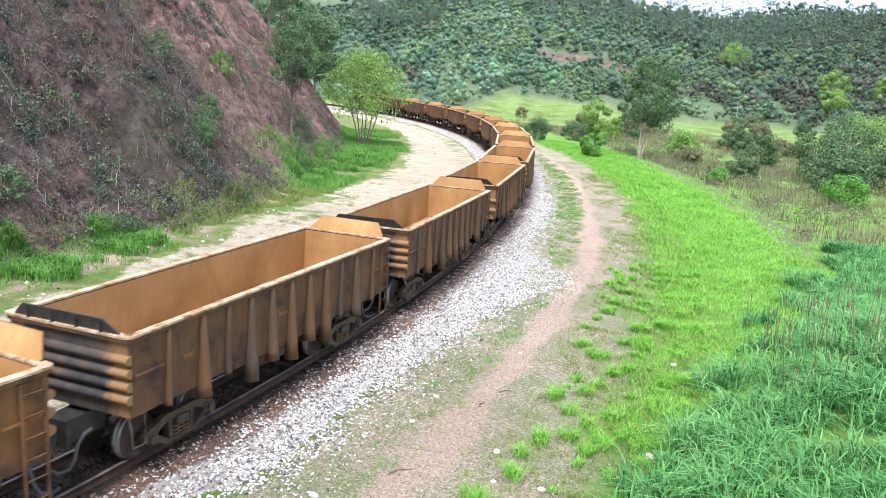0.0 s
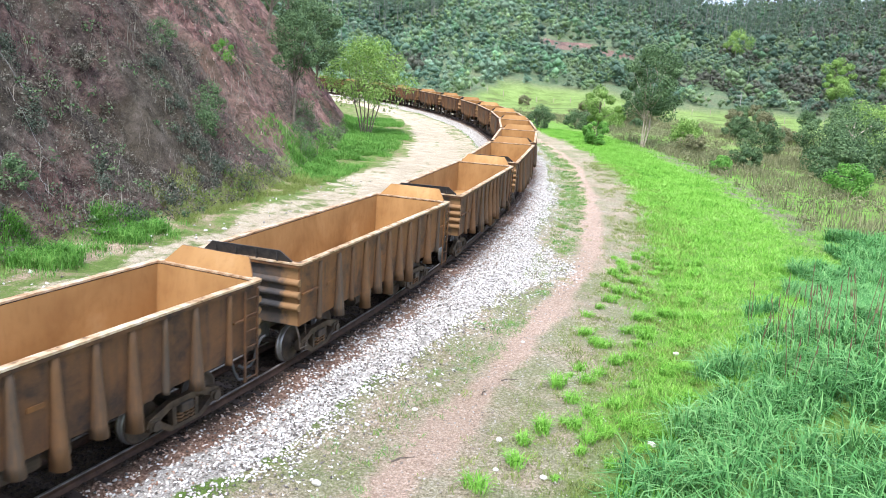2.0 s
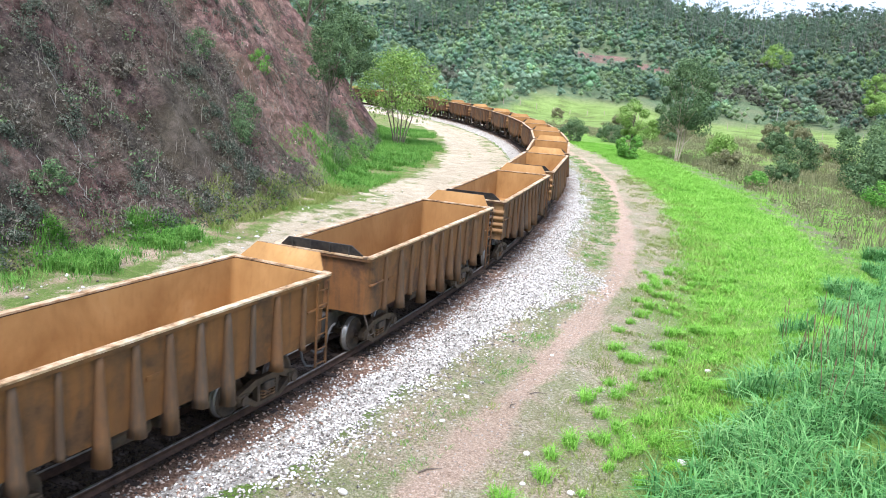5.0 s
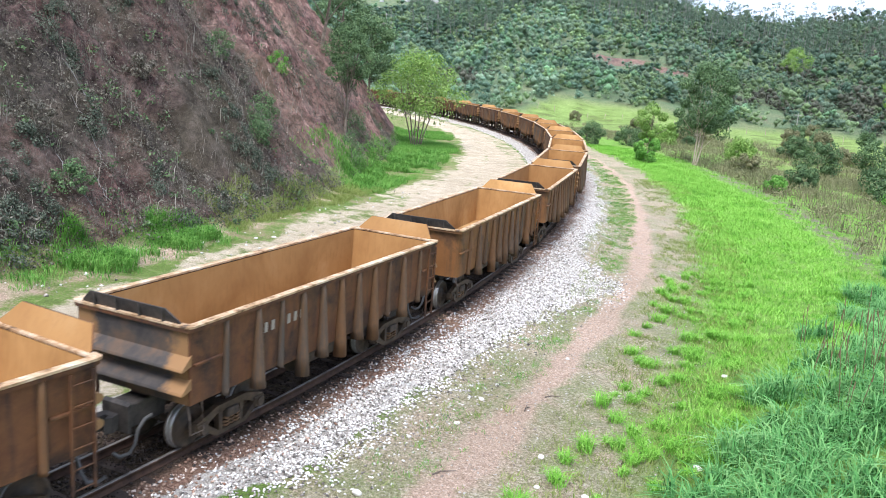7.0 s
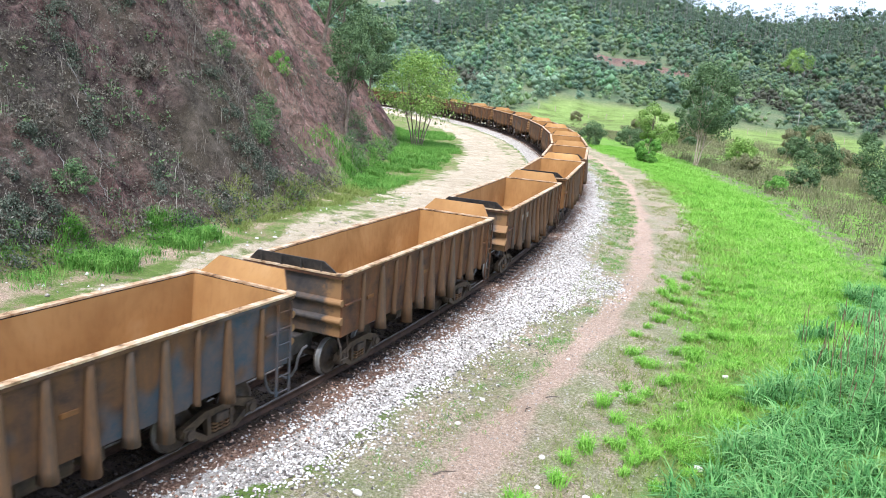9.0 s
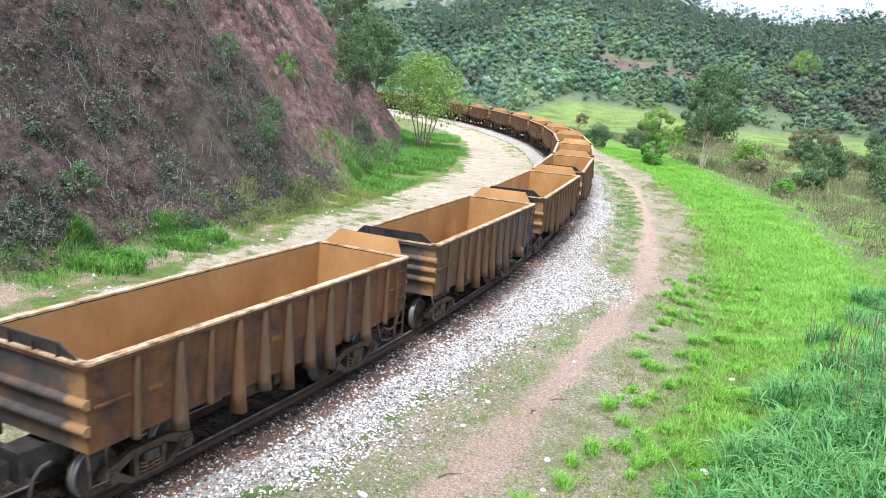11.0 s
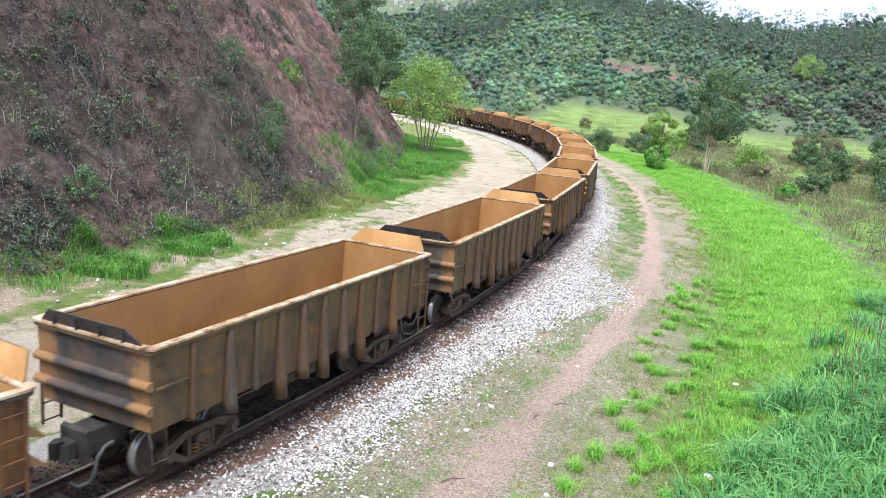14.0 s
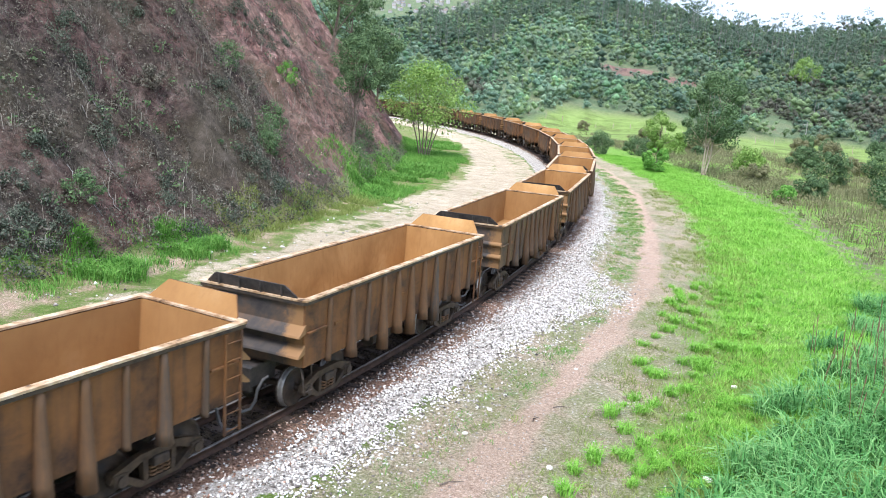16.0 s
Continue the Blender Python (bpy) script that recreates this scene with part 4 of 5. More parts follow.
def build_rocks():
    """Single pale stones that stand out on the verge."""
    v, f = ico()
    for x, y, size in ((7.8, 20.9, 0.3), (2.3, 15.4, 0.24), (5.5, 15.4, 0.34), (1.2, 18.4, 0.24), (0.6, 16.9, 0.22), (2.1, 14.2, 0.2), (3.0, 14.0, 0.24),
                       (-1.2, 13.4, 0.3), (-8.0, 34.2, 0.3), (-7.4, 35.0, 0.34), (-9.2, 32.6, 0.24), (3.7, 21.8, 0.2)):
        z = float(land([x], [y])[0][0])
        bm = bmesh.new()
        bmesh.ops.create_icosphere(bm, subdivisions=2, radius=size * 0.3)
        for w in bm.verts:
            w.co *= 1 + 0.5 * noise.noise(w.co * 6 + Vector((x, y, 0)))
            w.co.z *= 0.62
        ob = part("pale_rock", bm, STONE_TAN)
        ob.matrix_basis = pose(x, y, z + size * 0.1, 0, 0, x * 70)
        tagged(ob, "flat angular white rock lying on bare soil", "rock", "pale rocks on the verge")


build_rocks()


def build_sticks():
    """Fallen sticks on the verge."""
    for x, y, length, turn in STICKS:
        bm = bmesh.new()
        limb(bm, [(-length / 2, 0, 0.02), (-length * 0.1, 0.05, 0.035), (length / 2, 0, 0.025)], 0.018, 0.009, 6)
        ob = part("fallen_stick", bm, BARK)
        ob.matrix_basis = pose(x, y, float(land([x], [y])[0][0]) - 0.005, 0, 0, turn)
        tagged(ob, "dry brown fallen stick lying on bare soil", "stick", "fallen sticks")


STICKS = ((2.98, 18.9, 0.45, 10), (0.35, 14.4, 0.5, 25), (7.95, 23.2, 0.7, -40), (2.25, 17.9, 0.3, 60), (9.6, 18.6, 1.2, 5))


# ---------------------------------------------------------------- grass
def short_blades(name, x, y, h, lean, width, mat, label):
    """Short straight blades, one face each."""
    n = len(x)
    z = land(x, y)[0]
    a = RNG.uniform(0, 6.283, n)
    ox, oy = np.cos(a), np.sin(a)
    b = a + RNG.uniform(-0.9, 0.9, n)
    sx, sy = -np.sin(b) * width / 2, np.cos(b) * width / 2
    v = np.empty((n, 4, 3), np.float32)
    for k, (up, out, w, sg) in enumerate(((-0.02, 0, 1, -1), (-0.02, 0, 1, 1), (1, 1, 0.25, 1), (1, 1, 0.25, -1))):
        v[:, k, 0], v[:, k, 1], v[:, k, 2] = x + ox * lean * out + sg * sx * w, y + oy * lean * out + sg * sy * w, z + up * h
    f = np.arange(n * 4).reshape(-1, 4)
    return tagged(new(name, mesh_from(name, v.reshape(-1, 3), f, mat)), label, "grass", kind="stuff")


def blades(name, x, y, h, lean, width, mat, label, z=None, base_z=0.0):
    """Bent grass blades, one mesh."""
    n = len(x)
    z = (land(x, y)[0] if z is None else z) + base_z
    a = RNG.uniform(0, 6.283, n)
    ox, oy = np.cos(a), np.sin(a)
    sx, sy = -oy * width / 2, ox * width / 2
    v = np.empty((n, 6, 3), np.float32)
    for k, (up, out, w) in enumerate(((-0.03, 0.0, 0.8), (0.68, 0.34, 1.0), (1.0, 1.0, 0.12))):
        droop = 1 - 0.25 * np.clip(lean / h, 0, 1.6) * (k == 2)
        for j, sg in enumerate((-1, 1)):
            v[:, 2 * k + j, 0] = x + ox * out * lean + sg * sx * w
            v[:, 2 * k + j, 1] = y + oy * out * lean + sg * sy * w
            v[:, 2 * k + j, 2] = z + up * h * droop
    b = (np.arange(n) * 6)[:, None, None]
    f = (np.array(((0, 1, 3, 2), (2, 3, 5, 4)))[None] + b).reshape(-1, 4)
    return tagged(new(name, mesh_from(name, v.reshape(-1, 3), f, mat)), label, "grass", kind="stuff")


def tufted(cx, cy, per, spread):
    """Blade roots gathered in tufts."""
    n = len(cx)
    a, r = RNG.uniform(0, 6.283, n * per), np.sqrt(RNG.rand(n * per)) * np.repeat(spread, per) if np.ndim(spread) else np.sqrt(RNG.rand(n * per)) * spread
    return np.repeat(cx, per) + r * np.cos(a), np.repeat(cy, per) + r * np.sin(a)


def tall_edge(s):
    return 9.0 + np.maximum(0, s - 8) * 0.31


def build_grass():
    # tall arching clumps on the swell
    s, d, x, y = strip_points(5200, -8, 36, 8.4, 24)
    k = (d > tall_edge(s) + 3.2 * fbm(x / 2.2, y / 2.2, 3)) & (y > 9) & (fbm(x / 1.1 + 9, y / 1.1, 2) > -0.27)
    x, y = x[k], y[k]
    bx, by = tufted(x, y, 36, 0.24)
    n = len(bx)
    h = np.repeat(RNG.uniform(0.25, 0.9, len(x)), 36) * RNG.uniform(0.55, 1.1, n)
    blades("tall_grass", bx, by, h, h * RNG.uniform(0.4, 1.5, n), RNG.uniform(0.015, 0.036, n), LEAF_DEEP, "tall blue-green arching grass clumps on the slope")
    # bright field turf
    s, d, x, y = strip_points(30000, 8, 95, 7.0, 17)
    wob = fbm(x / 3, y / 3, 3)
    k = (d < tall_edge(s) + 2.5) & (RNG.rand(len(d)) < smooth(7.4, 8.8, d + wob) * (1 - smooth(13.4, 15.5, d + wob) * 0.8)) | (RNG.rand(len(d)) < 0.03)
    x, y = x[k], y[k]
    bx, by = tufted(x, y, 8, 0.18)
    n = len(bx)
    far = np.interp(np.hypot(bx, by), (20, 60), (1.0, 1.9))
    h = RNG.uniform(0.06, 0.2, n) * (1 + 0.9 * fbm(bx / 1.6, by / 1.6, 2))
    short_blades("field_grass", bx, by, h, h * RNG.uniform(0.4, 1.3, n), RNG.uniform(0.012, 0.024, n) * far, LEAF_LIME, "short bright lime green grass of the field")
    # yellow-green tufts on the bare verge
    s, d, x, y = strip_points(15000, -4, 60, 3.3, 9.8)
    k = (RNG.rand(len(d)) < np.interp(d, (3.2, 4.2, 4.5, 5.6, 6.1, 9.4), (0.2, 0.2, 0.02, 0.02, 0.3, 0.9)) * np.clip(0.65 + 2.6 * fbm(x / 1.4 + 8, y / 1.4, 3), 0, 1.2))
    x, y = x[k], y[k]
    bx, by = tufted(x, y, 14, 0.17)
    n = len(bx)
    h = np.repeat(RNG.uniform(0.03, 0.16, len(x)) ** 1.0, 14) * RNG.uniform(0.5, 1.1, n)
    short_blades("verge_grass", bx, by, h, h * RNG.uniform(0.4, 1.2, n), RNG.uniform(0.012, 0.024, n), LEAF_OLIVE, "thin yellow-green grass on stony soil")
    # rough grass beside the far road
    s, d, x, y = strip_points(7000, 36, 100, -16, -9.0)
    k = (fbm(x / 3, y / 3, 3) > -0.12) & (-d > road_edge(s) + 0.5 * fbm(x / 1.5, y / 1.5, 2) + 0.2)
    bx, by = tufted(x[k], y[k], 12, 0.35)
    h = RNG.uniform(0.1, 0.34, len(bx))
    short_blades("roadside_grass", bx, by, h, h * 0.9, RNG.uniform(0.02, 0.04, len(bx)), LEAF_LUSH, "rough green grass beside the pale road")
    # tall dry grass in the valley
    s, d, x, y = strip_points(5000, 36, 135, 17.0, 58)
    k = fbm(x / 12 + 5, y / 12, 3) > -0.1
    bx, by = tufted(x[k], y[k], 12, 0.6)
    h = RNG.uniform(0.25, 0.95, len(bx))
    short_blades("valley_grass", bx, by, h, h * RNG.uniform(0.1, 0.7, len(bx)), RNG.uniform(0.03, 0.07, len(bx)), LEAF_BRUSH, "tall half-dry grass on the valley slope")
    # low weeds on the outer ballast edge
    s, d, x, y = strip_points(5200, -4, 75, 2.9, 4.7)
    k = RNG.rand(len(d)) < smooth(0.0, 0.5, d - ballast_edge(s)) * np.interp(s, (-4, 9, 14, 24, 60, 75), (0.2, 0.25, 0.7, 1.0, 1.0, 0.6)) * np.clip(0.7 + 2.5 * fbm(x / 1.1, y / 1.1 + 4, 3), 0, 1)
    x, y = x[k], y[k]
    bx, by = tufted(x, y, 12, 0.16)
    h = RNG.uniform(0.03, 0.09, len(bx))
    short_blades("low_weeds", bx, by, h, h * 1.2, RNG.uniform(0.01, 0.02, len(bx)), LEAF_LUSH, "low green weeds at the ballast edge")
    # strip under the bank
    s, d, x, y = strip_points(2600, 21, 40, -13.4, -10.6)
    k = (-d > road_edge(s) + 0.3 + 0.8 * fbm(x / 1.8, y / 1.8, 3)) & (fbm(x / 1.3 + 2, y / 1.3, 2) > -0.15)
    bx, by = tufted(x[k], y[k], 12, 0.22)
    h = RNG.uniform(0.06, 0.26, len(bx))
    short_blades("dry_roadside_grass", bx, by, h, h * RNG.uniform(0.4, 1.1, len(bx)), RNG.uniform(0.012, 0.026, len(bx)), LEAF_OLIVE, "yellowing rough grass between the road and bank")
    s, d, x, y = strip_points(1900, 2, 80, -13.0, -9.9)
    wob = fbm(x / 3.3 + 7, y / 3.3, 3)
    dens = np.interp(s, (2, 7, 8.5, 12, 13, 14.5, 18.5, 19.5, 34, 38, 80), (0.6, 0.7, 1.0, 0.9, 0.35, 1.0, 1.0, 0.06, 0.15, 1.0, 0.9))
    k = RNG.rand(len(d)) < dens * smooth(-0.1, 0.2, wob + 0.08) * smooth(0.0, 0.8, -d - road_edge(s) + 0.8 * wob)
    x, y = x[k], y[k]
    bx, by = tufted(x, y, 20, 0.3)
    n = len(bx)
    h = np.repeat(RNG.uniform(0.12, 0.42, len(x)), 20) * RNG.uniform(0.5, 1.1, n)
    blades("bank_foot_grass", bx, by, h, h * RNG.uniform(0.3, 1.3, n), RNG.uniform(0.012, 0.026, n), LEAF_LUSH, "lush green grass under the cut bank")


build_grass()


CLUMPS = []
for _s, _d in zip(RNG.uniform(0, 26, 130), 9.8 - 3.6 * RNG.rand(130) ** 1.3):
    _x, _y = beside(_s, _d)
    CLUMPS.append((float(_x), float(_y), float(RNG.uniform(0.14, 0.36))))


def build_clumps():
    """Single tufts that stand alone on the verge."""
    for x, y, size in ((3.3, 16.0, 0.34), (4.6, 15.9, 0.34), (4.3, 17.7, 0.3), (7.9, 27.4, 0.4), (5.2, 17.4, 0.32), (5.9, 21.5, 0.3), (2.5, 14.4, 0.3), (4.9, 18.9, 0.28), *CLUMPS):
        n = int(420 * size)
        a = RNG.uniform(0, 6.283, n)
        r = np.sqrt(RNG.rand(n)) * size * 0.75 * np.interp(np.cos(a * 2 + x), (-1, 1), (0.5, 1.2))
        bx, by = r * np.cos(a), r * np.sin(a)
        h = RNG.uniform(0.5, 1.1, n) * size
        z = float(land([x], [y])[0][0])
        ob = blades("grass_clump", bx, by, h, h * RNG.uniform(0.5, 1.5, n), RNG.uniform(0.01, 0.018, n), LEAF_LIME, "", z=np.zeros(n))
        ob.matrix_basis = pose(x, y, z)
        ob["kind"] = ""
        tagged(ob, "single bright green grass clump on bare soil", "grass clump", "grass clumps on the verge")


build_clumps()


# ---------------------------------------------------------------- leaves, bushes and trees
def leaf_cloud(centres, radii, per, size, flat=0.85, droop=0.0, out=1.2, inner=0.35):
    """Leaf diamonds in the shells of many lumps: vertices and faces."""
    centres, radii = np.asarray(centres, float), np.asarray(radii, float)
    n = len(centres) * per
    u = RNG.normal(size=(n, 3))
    u /= np.linalg.norm(u, axis=1)[:, None]
    rad = np.repeat(radii, per) * RNG.uniform(inner, 1.0, n) ** 0.5
    p = np.repeat(centres, per, 0) + u * rad[:, None] * (1, 1, flat)
    nor = u * out + RNG.normal(size=(n, 3)) * 0.5 + (0, 0, 0.35)
    t = np.cross(nor, RNG.normal(size=(n, 3)))
    t /= np.linalg.norm(t, axis=1)[:, None] + 1e-9
    b = np.cross(nor, t)
    b /= np.linalg.norm(b, axis=1)[:, None] + 1e-9
    sz = (np.repeat(np.asarray(size, float) * np.ones(len(centres)), per) * RNG.uniform(0.6, 1.3, n))[:, None]
    v = np.stack((p - t * sz, p - b * sz * 0.55, p + t * sz, p + b * sz * 0.55), 1)
    v[:, 2, 2] -= sz[:, 0] * droop
    return v.reshape(-1, 3), np.arange(n * 4).reshape(-1, 4)


def build_valley_weeds():
    # weeds along the far road and in the valley
    s, d, x, y = strip_points(7500, 38, 150, 17.2, 62)
    k = fbm(x / 9, y / 9, 3) > -0.05
    c = np.column_stack((x[k], y[k], land(x[k], y[k])[0] + 0.25))
    v, f = leaf_cloud(c, RNG.uniform(0.3, 0.9, len(c)), 24, RNG.uniform(0.06, 0.12, len(c)), 0.7)
    tagged(new("valley_weeds", mesh_from("valley_weeds", v, f, LEAF_BRUSH)), "olive and brown weeds in the valley", "weeds", kind="stuff")


build_valley_weeds()


def limb(bm, pts, r0, r1, n=7):
    """A tapered, bent limb."""
    rings = []
    for i, p in enumerate(pts):
        d = (Vector(pts[min(i + 1, len(pts) - 1)]) - Vector(pts[max(i - 1, 0)])).normalized()
        side = d.cross(Vector((0.9, 0.3, 0.1))).normalized()
        up = side.cross(d)
        r = r0 + (r1 - r0) * i / (len(pts) - 1)
        rings.append([bm.verts.new(Vector(p) + (side * math.cos(6.2832 * j / n) + up * math.sin(6.2832 * j / n)) * r) for j in range(n)])
    for q, w in zip(rings, rings[1:]):
        for j in range(n):
            bm.faces.new((q[j], q[(j + 1) % n], w[(j + 1) % n], w[j])).smooth = True


def make_tree(name, x, y, height, crown_r, first, lumps, per, leaf, mat, bark, label, category="tree", stems=1, lean=0.0, trunk_r=0.13, flat=0.85, sink=0.1, squeeze=1.0):
    """Trunk with limbs to every lump of the crown. first: where the crown begins, as a share of the height."""
    z = float(land([x], [y])[0][0]) - sink
    rnd = random.Random(int(x * 31 + y * 7))
    t = new(name)
    t.matrix_basis = pose(x, y, z)
    cs, rs = [], []
    for i in range(lumps):
        f = i / max(1, lumps - 1)
        zz = height * (first + (1 - first) * (0.08 + 0.84 * f))
        wide = crown_r * (math.sin(math.pi * (0.18 + 0.72 * f)) ** 0.8)
        a = i * 2.4 + rnd.uniform(-0.5, 0.5)
        q = wide * rnd.uniform(0.3, 1.0)
        cs.append((math.cos(a) * q + lean * zz, math.sin(a) * q, zz))
        rs.append(crown_r * rnd.uniform(0.2, 0.45) * squeeze)
    bm = bmesh.new()
    tops = []
    for k in range(stems):
        off = (k - (stems - 1) / 2) * 0.35
        spread = off * (2.2 if stems > 1 else 0)
        top = (lean * height * 0.8 + spread, rnd.uniform(-0.2, 0.2) + spread * 0.4, height * (0.8 if stems == 1 else rnd.uniform(0.5, 0.7)))
        pts = [(off * 0.5, 0, 0)] + [(off * 0.5 + (top[0] - off * 0.5) * g + rnd.uniform(-0.06, 0.06) * height / 8, top[1] * g + rnd.uniform(-0.05, 0.05), top[2] * g) for g in (0.25, 0.5, 0.75, 1.0)]
        limb(bm, pts, trunk_r, trunk_r * 0.35)
        tops.append(pts)
    for i, c in enumerate(cs):
        pts = tops[i % stems]
        b = Vector(pts[min(4, 2 + i % 3)])
        c = Vector(c)
        if c.z < b.z:
            b = Vector(pts[1 + i % 2])
        mid = (b + c) / 2 + Vector((0, 0, -0.08 * height / 8))
        limb(bm, [b, mid, c], trunk_r * 0.38, trunk_r * 0.1, 5)
    part("trunk", bm, bark, t)
    v, f = leaf_cloud(cs, rs, int(per * 3.0), leaf * 0.6, flat, 0.2, 1.8)
    shared("crown", mesh_from("crown", v, f, mat), t)
    return tagged(t, label, category)


def build_trees():
    # by the end of the bank and the bend
    make_tree("tree", -7.8, 60.2, 8.3, 1.9, 0.5, 30, 90, 0.13, LEAF_TREE, BARK, "slender dark green tree rooted on the cut bank", trunk_r=0.12)
    make_tree("tree", -3.6, 84.0, 9.4, 4.4, 0.33, 44, 75, 0.19, LEAF_LIGHT, BARK, "light green many-stemmed tree beside the road", stems=6, trunk_r=0.08)
    make_tree("tree", -12.3, 75.0, 13.0, 3.6, 0.35, 26, 85, 0.2, LEAF_TREE, BARK, "tall dark tree leaning over the top of the bank", lean=0.16, trunk_r=0.17)
    make_tree("tree", -9.5, 92.0, 8.5, 3.6, 0.2, 18, 140, 0.22, LEAF_TREE, BARK, "dense green tree behind the bend of the road")
    make_tree("tree", -13.5, 98.0, 9.5, 4.0, 0.2, 18, 140, 0.22, LEAF_TREE, BARK, "bushy dark green tree behind the bend of the road")
    # pale-stemmed tree beyond the field
    make_tree("tree", 27.3, 92.0, 11.5, 3.5, 0.28, 36, 95, 0.22, LEAF_TREE, BARK_PALE, "tall feathery tree with pale slender trunks", stems=3, lean=0.05, trunk_r=0.085, squeeze=0.9)
    make_tree("tree", 23.0, 96.0, 6.0, 2.4, 0.3, 12, 120, 0.2, LEAF_LIGHT, BARK, "small light green tree beside the field")
    for x, y, h, r in ((115.6, 217.7, 8, 4.0), (126, 240, 11, 5), (140, 235, 9, 4.5), (150, 228, 9, 5), (122.6, 309, 12, 5.5)):
        make_tree("tree", x, y, h, r, 0.3, 14, 90, 0.4, LEAF_LIGHT, BARK, "round bright green tree at the wood's edge")
    bushes = ((20.7, 87, 2.6, 1.5, LEAF_LUSH), (17.5, 104, 2.8, 2.2, LEAF_TREE), (43.8, 97.5, 4.2, 2.6, LEAF_TREE), (44, 84, 5.2, 3.6, LEAF_TREE), (49, 86, 6.0, 4.0, LEAF_TREE),
              (41, 74, 4.2, 3.0, LEAF_TREE), (38, 68, 3.2, 2.4, LEAF_TREE), (54, 98, 6.5, 4.2, LEAF_TREE), (60, 104, 7.0, 4.5, LEAF_LIGHT), (35, 62, 2.4, 1.9, LEAF_LUSH),
              (32, 74, 2.0, 1.6, LEAF_TREE), (36, 103, 3.0, 2.4, LEAF_LIGHT), (31, 86, 2.0, 1.7, LEAF_BRUSH), (28, 70, 1.4, 1.0, LEAF_LUSH), (66, 118, 6.5, 4.6, LEAF_TREE), (74, 128, 6, 4, LEAF_LIGHT),
              (24, 112, 2.4, 2.2, LEAF_TREE), (30, 118, 3.0, 2.6, LEAF_LIGHT), (50, 120, 3.2, 2.6, LEAF_TREE), (47, 76, 4.6, 3.4, LEAF_TREE))
    more = [(RNG.uniform(24, 95), RNG.uniform(108, 195)) for _ in range(26)]
    bushes += tuple((x, y, h, h * 0.75, (LEAF_TREE, LEAF_BRUSH, LEAF_BRUSH)[k % 3]) for k, ((x, y), h) in enumerate(zip(more, RNG.uniform(1.4, 3.4, 26))))
    for x, y, h, r, m in bushes:
        make_tree("bush", x, y, h, r, 0.12, 15, 80, 0.17 if h < 3 else 0.23, m, BARK, "rounded dark green bush in the weedy valley" if m is LEAF_TREE else "dull olive bush in the weedy valley" if m is LEAF_BRUSH else "fresh green bush in the weedy valley", "bush", stems=3, trunk_r=0.05)
    # shrubs that cling to the bank
    for x, y, h, r, m in ((-14.5, 38.3, 1.0, 0.8, LEAF_DRY), (-12.0, 56.0, 1.5, 1.0, LEAF_LUSH), (-9.9, 42.5, 1.3, 1.0, LEAF_TREE), (-10.4, 44.0, 1.8, 1.2, LEAF_TREE),
                          (-10.8, 47.0, 1.5, 1.2, LEAF_TREE), (-12.4, 47.5, 1.4, 1.1, LEAF_DRY), (-13.4, 47.0, 1.5, 1.1, LEAF_TREE), (-6.8, 56.5, 2.2, 1.6, LEAF_TREE), (-6.0, 60.0, 1.8, 1.3, LEAF_LUSH),
                          (-7.6, 64, 2.0, 1.4, LEAF_TREE), (-15.6, 30.5, 1.2, 1.0, LEAF_DRY), (-13.6, 29.4, 1.1, 0.9, LEAF_TREE)):
        make_tree("shrub", x, y, h, r, 0.05, 12, 45, 0.085, m, BARK, "small leafy shrub clinging to the red bank" if m is not LEAF_DRY else "grey half-dry shrub clinging to the red bank", "shrub", stems=3, trunk_r=0.025)


build_trees()
build_sticks()


def build_dead_tree():
    x, y = 52.0, 93.0
    z = float(land([x], [y])[0][0]) - 0.1
    bm = bmesh.new()
    limb(bm, [(0, 0, 0), (0.1, 0, 2), (0, 0, 3.4), (0.1, 0, 5.6)], 0.14, 0.05)
    limb(bm, [(0, 0, 3.2), (1.0, 0, 4.0), (2.2, 0, 4.9)], 0.09, 0.03)
    limb(bm, [(0, 0, 3.5), (-0.6, 0, 4.3), (-1.3, 0, 5.3)], 0.08, 0.03)
    ob = part("dead_tree", bm, BARK_PALE)
    ob.matrix_basis = pose(x, y, z)
    tagged(ob, "bare pale dead tree with forked limbs", "dead tree")


build_dead_tree()


